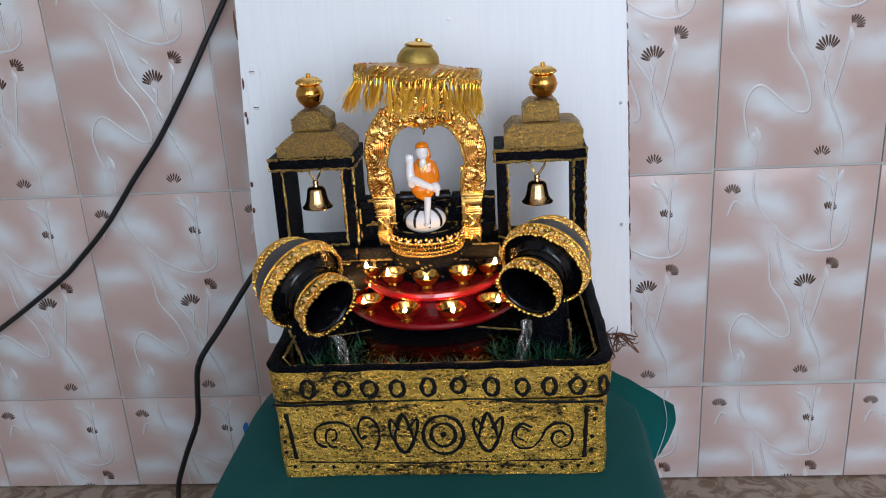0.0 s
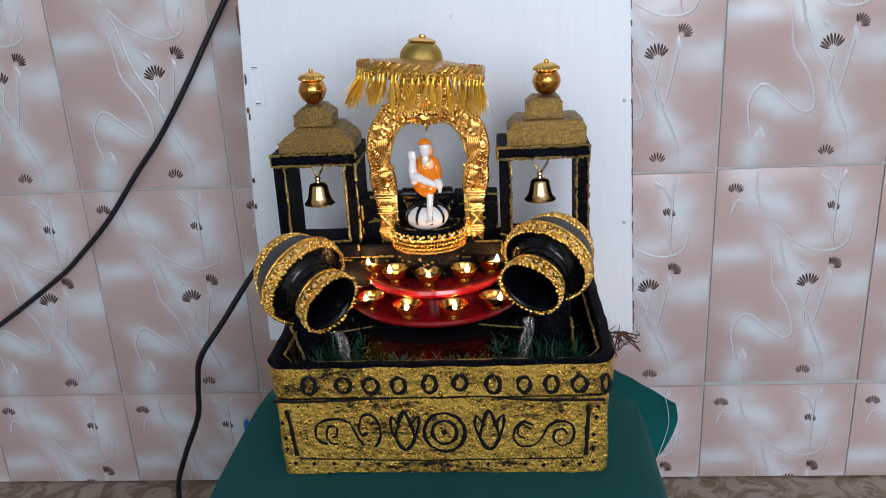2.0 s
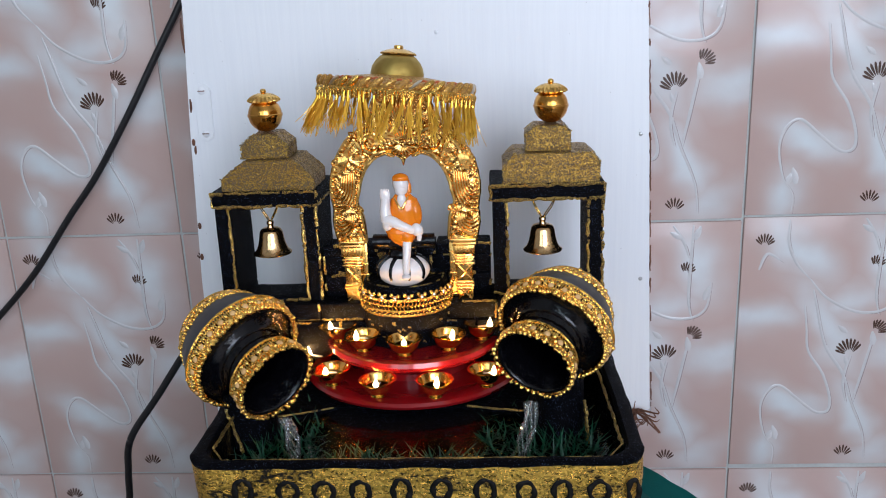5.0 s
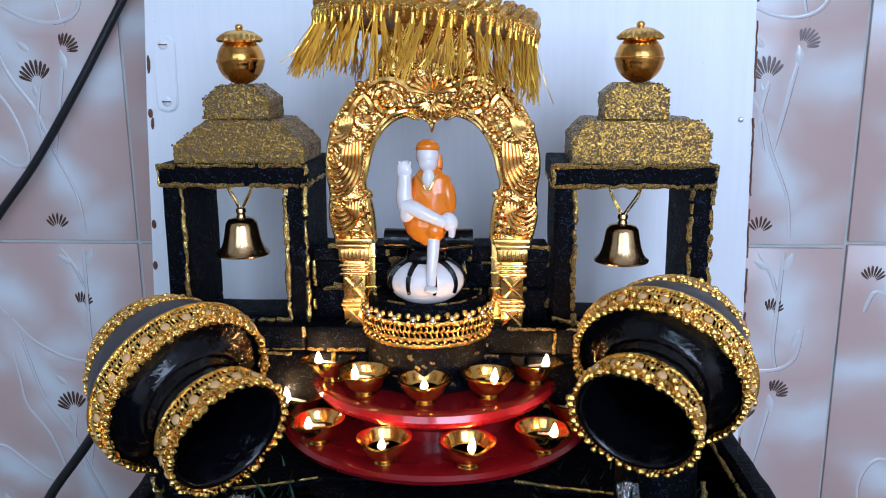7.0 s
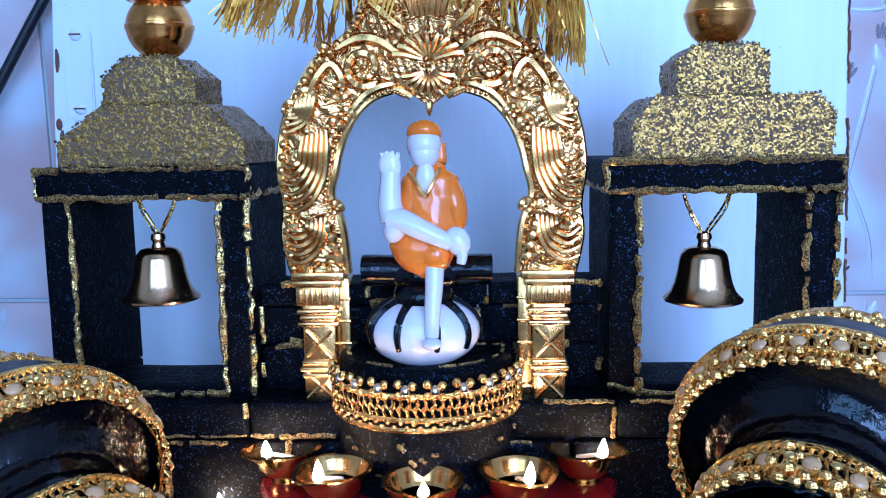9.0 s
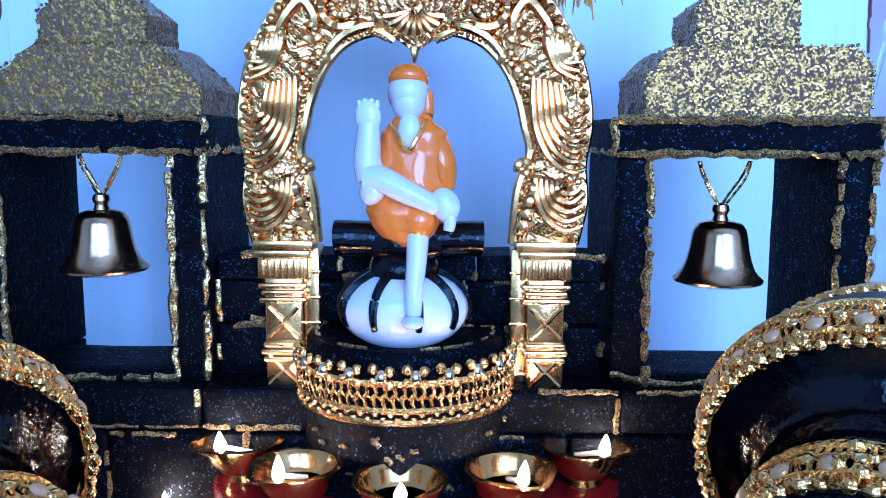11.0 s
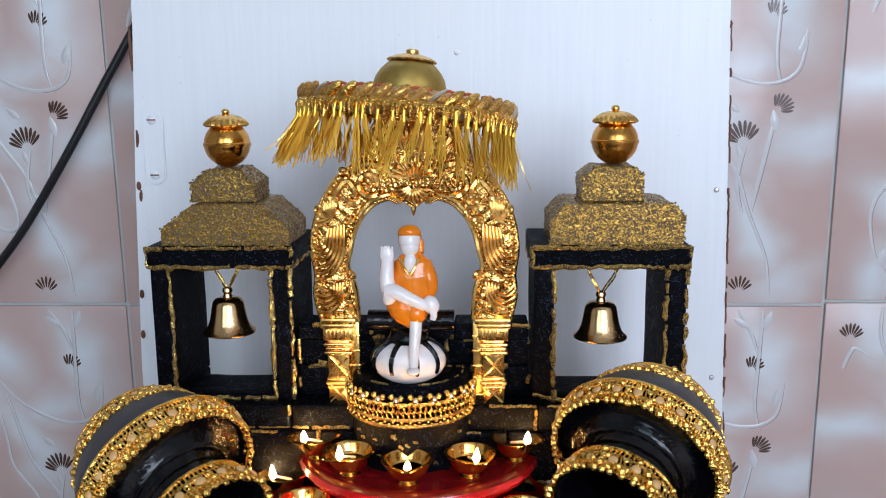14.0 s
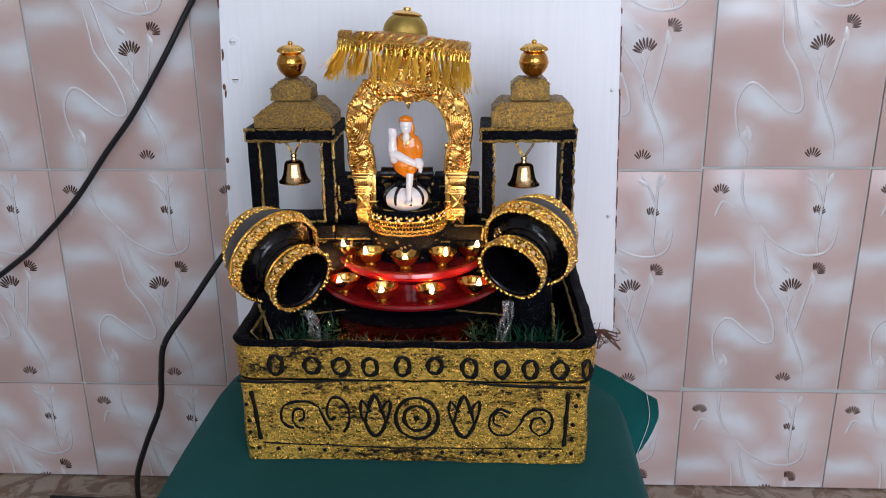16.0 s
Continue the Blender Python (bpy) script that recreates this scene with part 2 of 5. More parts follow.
FAN = painted("brown_print", (0.085, 0.045, 0.032), 0.25, 0.2, 120, 0.05)
TENDRIL = painted("pale_print", (0.60, 0.585, 0.58), 0.14, 0.08, 120, 0.08)
TENDRIL_SHADE = painted("tendril_shade", (0.36, 0.30, 0.29), 0.16, 0.1, 120, 0.08)
RUST = painted("rusty_wood", (0.16, 0.065, 0.035), 0.8, 0.4, 90, 0.5)
STEEL = polished("screw_steel", (0.5, 0.5, 0.5), 0.3, (0.2, 0.15, 0.12), 0.5)
BLUE = painted("blue_paint", (0.02, 0.15, 0.45), 0.4, 0.2)
POND, STREAM, FLAME = water_material("pond_water", (0.55, 0.7, 0.66), 0.02, 1.0), water_material("falling_water", (0.93, 0.98, 0.97), 0.04, 0.96), flame_material()


# ---- mesh helpers ----
def finish(name, bm, material, smooth=True):
    me = bpy.data.meshes.new(name)
    bm.normal_update()
    bm.to_mesh(me)
    bm.free()
    for m in (material if isinstance(material, (list, tuple)) else (material,)):
        me.materials.append(m)
    if smooth:
        me.shade_smooth()
        me.set_sharp_from_angle(angle=radians(38))
    return me


def part(name, bm, material, parent=None, label="", smooth=True):
    ob = new(name, finish(name, bm, material, smooth))
    ob.parent = parent
    if label:
        tagged(ob, label)
    return ob


def thing(name, at, label, category, group="", kind=""):
    ob = new(name)
    ob.empty_display_size = 0.02
    ob.location = at
    return tagged(ob, label, category, group, kind)


def box(bm, lo, hi, bevel=0.0, m=None, rough=0.0, cuts=0):
    c, s = [(a + b) / 2 for a, b in zip(lo, hi)], [b - a for a, b in zip(lo, hi)]
    r = bmesh.ops.create_cube(bm, size=1.0, matrix=Matrix.Translation(c) @ Matrix.Diagonal((*s, 1)))
    vs = r["verts"]
    if bevel:
        es = list({e for v in vs for e in v.link_edges})
        out = bmesh.ops.bevel(bm, geom=es, offset=bevel, segments=2, affect='EDGES', profile=0.5)
        vs = list({v for f in out["faces"] for v in f.verts} | {v for v in vs if v.is_valid})
    if cuts:
        es = list({e for v in vs for e in v.link_edges})
        out = bmesh.ops.subdivide_edges(bm, edges=es, cuts=cuts, use_grid_fill=True)
        vs = list({v for v in out["geom_inner"] if isinstance(v, bmesh.types.BMVert)} | {v for v in vs if v.is_valid})
    if rough:
        for v in vs:
            v.co += noise.noise_vector(v.co * 260) * rough
    if m is not None:
        bmesh.ops.transform(bm, matrix=m, verts=vs)
    return vs


def lathe(bm, prof, seg=32, m=None, wave=None, capped=True):
    """Turns (radius, height) pairs round z."""
    rings = []
    for i, (r, z) in enumerate(prof):
        ring = []
        for k in range(seg):
            a = 2 * math.pi * k / seg
            rr = r if wave is None else r * (1 + wave(a, i))
            p = Vector((rr * math.cos(a), rr * math.sin(a), z))
            ring.append(bm.verts.new(m @ p if m is not None else p))
        rings.append(ring)
    for a, b in zip(rings, rings[1:]):
        for k in range(seg):
            bm.faces.new((a[k], a[(k + 1) % seg], b[(k + 1) % seg], b[k]))
    if capped and prof[0][0] > 1e-5:
        bm.faces.new(rings[0][::-1])
    if capped and prof[-1][0] > 1e-5:
        bm.faces.new(rings[-1])
    return rings


def tube(bm, pts, r, seg=6, taper=None, flat=1.0, up=None, closed=False):
    """A tube through pts; flat squeezes it along up."""
    pts = [Vector(p) for p in pts]
    n, rings = len(pts), []
    for i, p in enumerate(pts):
        a = pts[(i - 1) % n] if (closed or i) else pts[0]
        b = pts[(i + 1) % n] if (closed or i < n - 1) else pts[-1]
        d = (b - a)
        d = d.normalized() if d.length > 1e-9 else Vector((0, 0, 1))
        ref = Vector(up) if up is not None else (Vector((0, 0, 1)) if abs(d.z) < 0.9 else Vector((0, 1, 0)))
        s = d.cross(ref)
        s = s.normalized() if s.length > 1e-6 else Vector((1, 0, 0))
        u = s.cross(d).normalized()
        rr = r * (taper(i / max(1, n - 1)) if taper else 1.0)
        rings.append([bm.verts.new(p + s * (rr * math.cos(2 * math.pi * k / seg)) + u * (rr * flat * math.sin(2 * math.pi * k / seg))) for k in range(seg)])
    for a, b in zip(rings, rings[1:] + ([rings[0]] if closed else [])):
        for k in range(seg):
            bm.faces.new((a[k], a[(k + 1) % seg], b[(k + 1) % seg], b[k]))
    if not closed:
        bm.faces.new(rings[0][::-1])
        bm.faces.new(rings[-1])


def ball(bm, c, r, seg=8, rings=6, scale=(1, 1, 1), m=None):
    mm = Matrix.Translation(c) @ (m if m is not None else Matrix()) @ Matrix.Diagonal((*scale, 1))
    rows, made = [], []
    for i in range(1, rings):
        e = math.pi * i / rings
        rows.append([bm.verts.new(mm @ Vector((r * math.sin(e) * math.cos(2 * math.pi * k / seg), r * math.sin(e) * math.sin(2 * math.pi * k / seg), r * math.cos(e)))) for k in range(seg)])
    top, end = bm.verts.new(mm @ Vector((0, 0, r))), bm.verts.new(mm @ Vector((0, 0, -r)))
    for k in range(seg):
        n = (k + 1) % seg
        bm.faces.new((top, rows[0][k], rows[0][n]))
        bm.faces.new((end, rows[-1][n], rows[-1][k]))
        for p, q in zip(rows, rows[1:]):
            bm.faces.new((p[k], q[k], q[n], p[n]))
    return [v for row in rows for v in row] + [top, end]


def catmull(pts, n=6, closed=False):
    pts = [Vector(p) for p in pts]
    k, out = len(pts), []
    for i in range(k if closed else k - 1):
        if closed:
            p0, p1, p2, p3 = pts[(i - 1) % k], pts[i], pts[(i + 1) % k], pts[(i + 2) % k]
        else:
            p0, p1, p2, p3 = pts[max(0, i - 1)], pts[i], pts[i + 1], pts[min(k - 1, i + 2)]
        for j in range(n):
            t = j / n
            out.append(0.5 * ((2 * p1) + (p2 - p0) * t + (2 * p0 - 5 * p1 + 4 * p2 - p3) * t * t + (3 * p1 - p0 - 3 * p2 + p3) * t ** 3))
    if not closed:
        out.append(pts[-1])
    return out


def spiral(cx, cz, r0, r1, a0, a1, n=18):
    return [(cx + (r0 + (r1 - r0) * i / n) * math.cos(a0 + (a1 - a0) * i / n), cz + (r0 + (r1 - r0) * i / n) * math.sin(a0 + (a1 - a0) * i / n)) for i in range(n + 1)]


def prism(bm, outline, y0, y1):
    """Extrudes an x, z outline (anticlockwise seen from the front) from y0 (front) back to y1."""
    a = [bm.verts.new((x, y0, z)) for x, z in outline]
    b = [bm.verts.new((x, y1, z)) for x, z in outline]
    bm.faces.new(a)
    bm.faces.new(b[::-1])
    n = len(a)
    for i in range(n):
        bm.faces.new((a[i], b[i], b[(i + 1) % n], a[(i + 1) % n]))


def gold_line(bm, pts, r=0.0011, seed=0):
    """A broken, uneven bead of gold glitter along pts."""
    rnd = random.Random(seed)
    pts = [Vector(p) for p in pts]
    for a, b in zip(pts, pts[1:]):
        n = max(2, int((b - a).length / 0.0022))
        run = []
        for i in range(n + 1):
            p = a.lerp(b, i / n) + Vector((rnd.uniform(-1, 1), rnd.uniform(-1, 1), rnd.uniform(-1, 1))) * r * 0.45
            run.append(p)
            if rnd.random() < 0.07 and len(run) > 2:
                tube(bm, run, r * rnd.uniform(0.7, 1.15), 5, lambda q: 0.6 + 0.6 * abs(math.sin(q * 7)))
                run = []
        if len(run) > 1:
            tube(bm, run, r * rnd.uniform(0.8, 1.15), 5, lambda q: 0.65 + 0.5 * abs(math.sin(q * 9 + 1)))


# ---- the room ----
def room_wall(name, x0, x1, y0, y1, z0, z1, holes=()):
    bm = bmesh.new()
    for a, b, c, d in holes:
        box(bm, (x0, y0, z0), (a, y1, z1))
        if c > z0:
            box(bm, (a, y0, z0), (b, y1, c))
        box(bm, (a, y0, d), (b, y1, z1))
        x0 = b
    box(bm, (x0, y0, z0), (x1, y1, z1))
    return tagged(part(name, bm, PLASTER, smooth=False), "plain cream plastered room wall", "wall", kind="structure")


X0, X1, Y0, Y1, CEIL = ROOM
room_wall("wall_south", X0, X1, Y0 - 0.15, Y0, FLOOR, CEIL, (WIN, WIN2))
room_wall("wall_west", X0 - 0.15, X0, Y0 - 0.15, 0.17, FLOOR, CEIL)
room_wall("wall_east", X1, X1 + 0.15, Y0 - 0.15, 0.17, FLOOR, CEIL)
bm = bmesh.new()
box(bm, (X0, Y0, CEIL), (X1, 0.1, CEIL + 0.12))
tagged(part("ceiling", bm, PLASTER, smooth=False), "plain pale plaster ceiling", "ceiling", kind="structure")
bm = bmesh.new()
box(bm, (X0, Y0, FLOOR - 0.1), (X1, 0.1, FLOOR))
tagged(part("floor", bm, FLOORM, smooth=False), "brown and beige mottled floor tiles", "floor", kind="structure")

for wname, hole in (("window_1", WIN), ("window_2", WIN2)):
    win = thing(wname, ((hole[0] + hole[1]) / 2, Y0 - 0.07, hole[2]), "white painted window frame with two lights", "window", kind="structure")
    bm = bmesh.new()
    w2, hh = (hole[1] - hole[0]) / 2, hole[3] - hole[2]
    for lo, hi in (((-w2, -0.03, 0), (w2, 0.03, 0.05)), ((-w2, -0.03, hh - 0.05), (w2, 0.03, hh)), ((-w2, -0.03, 0.05), (-w2 + 0.05, 0.03, hh - 0.05)),
                   ((w2 - 0.05, -0.03, 0.05), (w2, 0.03, hh - 0.05)), ((-0.04, -0.03, 0.05), (0.04, 0.03, hh - 0.05))):
        box(bm, lo, hi)
    part("window_frame", bm, BOARD, win, smooth=False)

# tiled wall: backing, then tiles as pieces of it
TW, TH, TT, JOINT = 0.2, 0.3, 0.008, 0.0027
bm = bmesh.new()
box(bm, (X0, 0.0032, FLOOR), (X1, 0.17, CEIL))
wall_north = tagged(part("wall_north", bm, GROUT, smooth=False), "pink glazed tiled wall with grey joints", "wall", kind="structure")
LEAN = radians(1.3)                     # the wall is slightly out of plumb
wall_north.location = (0, 0.43 * math.sin(LEAN), 0.43 * (1 - math.cos(LEAN)))
wall_north.rotation_euler = (LEAN, 0, 0)


def tile_mesh(w, h):
    bm = bmesh.new()
    box(bm, (-w / 2, 0, -h / 2), (w / 2, TT, h / 2), 0.0010)
    return finish("tile", bm, TILE)


def fan_print(bm, u, v, size, turn, petals=8, spread=105.0):
    """A shell of brown petals opening upwards from (u, v), leaning by turn degrees."""
    for i in range(petals):
        a = radians(90 + turn + spread * (0.5 - i / (petals - 1)))
        ln = size * (0.80 + 0.20 * math.cos((i / (petals - 1) - 0.5) * 2.6))
        wid = size * 0.070
        d, s = Vector((math.cos(a), math.sin(a))), Vector((-math.sin(a), math.cos(a)))
        c = Vector(((u - 0.5) * TW, (v - 0.5) * TH))
        bend = s * (0.10 * size * (i / (petals - 1) - 0.5))
        left, right = [], []
        for q, k in ((0.30, 0.25), (0.5, 0.75), (0.72, 1.0), (0.88, 0.9), (0.97, 0.5)):
            p = c + d * ln * q + bend * q * q * 2
            left.append(p + s * wid * k)
            right.append(p - s * wid * k)
        bm.faces.new([bm.verts.new((p.x, -0.00022, p.y)) for p in left + [c + d * ln + bend * 2] + right[::-1]])


def print_mesh():
    bm = bmesh.new()
    fan_print(bm, 0.625, 0.462, 0.0200, 14, 9, 125)
    fan_print(bm, 0.745, 0.550, 0.0165, -42, 8, 105)
    fan_print(bm, 0.64, 0.038, 0.0150, -4, 7, 115)
    fan_print(bm, 0.12, 0.888, 0.0150, -6, 8, 120)
    fan_print(bm, 0.71, 0.800, 0.0150, -22, 7, 95)
    bmesh.ops.recalc_face_normals(bm, faces=bm.faces)
    return finish("fan_print", bm, FAN, False)


def tendril_mesh():
    bm = bmesh.new()
    stems = [[(.40, .72), (.42, .67), (.49, .50), (.60, .385), (.66, .27), (.74, .14), (.76, .03)],
             [(.36, .66), (.38, .57), (.40, .48), (.49, .386), (.54, .29), (.535, .234), (.47, .228), (.37, .28), (.26, .34), (.19, .316), (.16, .246), (.19, .14), (.245, .08), (.245, .01)],
             [(.63, .46), (.605, .36), (.63, .27)], [(.745, .54), (.70, .38), (.665, .27)],
             [(.64, .985), (.70, .92), (.73, .86)], [(.745, .985), (.74, .85), (.735, .70), (.76, .62)],
             [(.38, .76), (.47, .69), (.62, .635), (.75, .63), (.83, .67), (.85, .77)], [(.245, .985), (.25, .90), (.30, .82), (.38, .76)],
             [(.10, .80), (.14, .86), (.22, .83)]]
    for st in stems:
        pts = catmull([((u - 0.5) * TW, 0.0003, (v - 0.5) * TH) for u, v in st], 6)
        tube(bm, pts, 0.0019, 6, lambda q: 0.40 + 0.75 * math.sin(math.pi * min(1, 0.12 + q * 0.85)), 0.38, (0, -1, 0))
    n0 = len(bm.faces)
    # grey line below right of each stem: its shade put in as colour
    for st in stems:
        pts = catmull([((u - 0.5) * TW + 0.0019, 0.0002, (v - 0.5) * TH - 0.0012) for u, v in st], 6)
        tube(bm, pts, 0.0008, 4, lambda q: 0.45 + 0.6 * math.sin(math.pi * min(1, 0.1 + q * 0.8)), 0.5, (0, -1, 0))
    bm.faces.ensure_lookup_table()
    for f in bm.faces[n0:]:
        f.material_index = 1
    # small bud leaves
    for u, v, a, s in ((.21, .115, 60, .011), (.26, .115, 105, .012), (.69, .935, 150, .010), (.755, .93, 70, .011), (.75, .50, 100, .011), (.62, .42, 110, .008), (.82, .70, 75, .011), (.60, .55, 140, .009)):
        d = Vector((math.cos(radians(a)), 0, math.sin(radians(a))))
        c = Vector(((u - .5) * TW, 0.0003, (v - .5) * TH))
        tube(bm, [c + d * s * k for k in (0, .45, .9, 1.5)], s * 0.34, 6, lambda q: 0.25 + 0.9 * math.sin(math.pi * min(0.97, 0.1 + q * 0.87)), 0.35, (0, -1, 0))
    return finish("tendril", bm, [TENDRIL, TENDRIL_SHADE])


tm, pm, vm = tile_mesh(TW - JOINT, TH - JOINT), print_mesh(), tendril_mesh()
XL, XR, ZJ = -0.26, 0.35, 0.43          # joints left and right of the cupboard, and the row's height
STEP = (XR - XL) / 3
COLS = [(XL - TW * (i + 0.5), 1.0) for i in range(6)] + [(XL + STEP * (i + 0.5), STEP / TW) for i in range(3)] + [(XR + TW * (i + 0.5), 1.0) for i in range(6)]
rnd = random.Random(5)
LOW = (ZJ - 0.3 - FLOOR) / TH           # the bottom course is cut to this share of a tile
for x, sx in COLS:
    for row in range(5):
        z = ZJ + TH * (row - 0.5) + (0.003 if x > XR else 0)
        t = new("tile", tm)
        t.parent = wall_north
        t.location, t.scale = (x, rnd.uniform(-0.0004, 0.0004), z), (sx, 1, 1)
        t.rotation_euler = (rnd.uniform(-0.003, 0.003), 0, rnd.uniform(-0.003, 0.003))
        for nm, me in (("fan_print", pm), ("tendril", vm)):
            o = new(nm, me)
            o.parent = t


def cut_mesh(me, name, keep_above):
    bm = bmesh.new()
    bm.from_mesh(me)
    g = bm.verts[:] + bm.edges[:] + bm.faces[:]
    bmesh.ops.bisect_plane(bm, geom=g, plane_co=(0, 0, keep_above), plane_no=(0, 0, 1), clear_inner=True)
    out = finish(name, bm, list(me.materials))
    return out


cz = FLOOR + 0.002 - (ZJ - TH * 1.5)
low = [(n, cut_mesh(m, n, cz)) for n, m in (("tile", tm), ("fan_print", pm), ("tendril", vm))]
for x, sx in COLS:
    t = new("tile", low[0][1])
    t.parent = wall_north
    t.location, t.scale = (x, rnd.uniform(-0.0003, 0.0003), ZJ - TH * 1.5), (sx, 1, 1)
    for nm, me in low[1:]:
        o = new(nm, me)
        o.parent = t
# blue paint spot on the tiles
bm = bmesh.new()
tube(bm, [(-0.286, -0.0006, 0.072), (-0.285, -0.0006, 0.084), (-0.283, -0.0006, 0.091)], 0.0034, 8, lambda q: 0.6 + 0.6 * math.sin(math.pi * q), 0.2, (0, -1, 0))
tagged(part("paint_spot", bm, BLUE), "small blue paint smear on the tiles", "paint spot")

# ---- wall cupboard with a white front ----
CF = -0.14
cup = thing("wall_cupboard", (0.0, 0.0, 0.278), "white enamelled wooden cupboard front with worn rusty edges", "cupboard")
bm = bmesh.new()
prism(bm, [(-0.190, 0.002), (0.2285, 0.002), (0.2245, 0.25), (0.214, 1.15), (-0.163, 1.15), (-0.180, 0.36), (-0.190, 0.14)], CF + 0.016, -0.001)
part("body", bm, BOARD, cup, smooth=False)
bm = bmesh.new()
prism(bm, [(-0.1925, 0.0), (0.231, 0.0), (0.2275, 0.12), (0.2245, 0.25), (0.2205, 0.38), (0.214, 1.15), (-0.165, 1.15), (-0.1815, 0.38), (-0.187, 0.28), (-0.1925, 0.14)], CF, CF + 0.0155)
bmesh.ops.bevel(bm, geom=bm.edges[:], offset=0.0012, segments=2, affect='EDGES')
part("door", bm, BOARD, cup, "white painted door leaf")
bm = bmesh.new()
plate = [(math.cos(a) * 0.0075, math.sin(a) * 0.0075 + (0.0185 if math.sin(a) > -1e-6 else -0.0185)) for a in [math.pi * 2 * i / 28 for i in range(28)]]
prism(bm, plate, CF - 0.0028, CF - 0.0002)
bmesh.ops.bevel(bm, geom=bm.edges[:], offset=0.0008, segments=2, affect='EDGES')
lp = part("latch_plate", bm, BOARD, cup, "white painted latch plate with two screws")
lp.location = (-0.1715, 0, 0.578 - 0.278)
for dz in (0.019, -0.019):
    bm = bmesh.new()
    lathe(bm, [(0.0001, 0.0042), (0.002, 0.0040), (0.0034, 0.0030), (0.0036, 0.0026)], 14, Matrix.Translation((0, CF, dz)) @ pose(0, 0, 0, 90))
    part("screw", bm, BOARD, lp)
    bm = bmesh.new()
    box(bm, (-0.0030, CF - 0.0046, dz - 0.0004), (0.0030, CF - 0.0040, dz + 0.0004), m=None)
    part("screw_slot", bm, RUST, lp)
for x, z in ((0.2165, 0.546), (0.219, 0.412), (0.0395, 0.64)):
    bm = bmesh.new()
    lathe(bm, [(0.0001, 0.0016), (0.0013, 0.0013), (0.0018, 0.0006), (0.0019, 0.0)], 12, Matrix.Translation((x, CF, z - 0.278)) @ pose(0, 0, 0, 90))
    part("nail_head", bm, STEEL if x > 0.1 else BOARD, cup)
# rusty bare edges along both sides, and splinters at the bottom corner
bm = bmesh.new()
er = random.Random(3)
edge = [(0.2318, 0.005), (0.2283, 0.12), (0.2253, 0.25), (0.2213, 0.38)]
for (xa, za), (xb, zb) in zip(edge, edge[1:]):
    k = 0.0
    while k < 1:
        ln = er.uniform(0.02, 0.09)
        if er.random() < 0.6:
            tube(bm, [(xa + (xb - xa) * q + er.uniform(-.0004, .0004), CF - 0.0003, za + (zb - za) * q) for q in (k, min(1, k + ln / 2), min(1, k + ln))], er.uniform(0.0004, 0.0009), 5)
        k += ln
for z in (0.278, 0.2, 0.17):
    ball(bm, (-0.191 + (z - 0.14) * 0.045, CF - 0.0003, z - 0.005), 0.0022, 7, 5, (0.8, 0.5, 1.5))
for z, ln in ((0.352, 0.030), (0.300, 0.012), (0.262, 0.008)):
    tube(bm, [(-0.1835 + er.uniform(-.0006, .0006), CF - 0.0003, z + ln * q) for q in (0, 0.3, 0.7, 1)], 0.0011, 5, lambda q: 0.5 + 0.7 * math.sin(math.pi * q))
tagged(part("bare_edge", bm, RUST, cup, "rust-brown bare wood edge"), kind="stuff")
bm = bmesh.new()
for i in range(26):
    a = Vector((0.205 + er.uniform(-.012, .018), CF - 0.004, 0.004))
    b = a + Vector((er.uniform(-.012, .020), er.uniform(-.02, 0), er.uniform(-.022, .006)))
    c = b + Vector((er.uniform(-.012, .014), er.uniform(-.008, .008), er.uniform(-.012, .014)))
    tube(bm, catmull([a, b, c], 4), 0.0010, 5, lambda q: 1.1 - 0.7 * q)
tagged(part("frayed_fibre", bm, RUST, cup, "frayed brown fibres at the bottom corner"), kind="stuff")

# ---- cloth over the stool ----
TOP = 0.3035
bm = bmesh.new()
box(bm, (-0.13, -0.60, TOP - 0.03), (0.19, -0.27, TOP - 0.006), 0.006)
stool = thing("stool", (0.03, -0.43, FLOOR), "low wooden stool hidden under a green cloth", "stool")
seat = part("seat", bm, RUST, stool)
seat.location = -stool.location
for x in (-0.11, 0.17):
    for y in (-0.58, -0.29):
        bm = bmesh.new()
        box(bm, (x - 0.015, y - 0.015, FLOOR), (x + 0.015, y + 0.015, TOP - 0.03), 0.003)
        o = part("leg", bm, RUST, stool)
        o.location = -stool.location


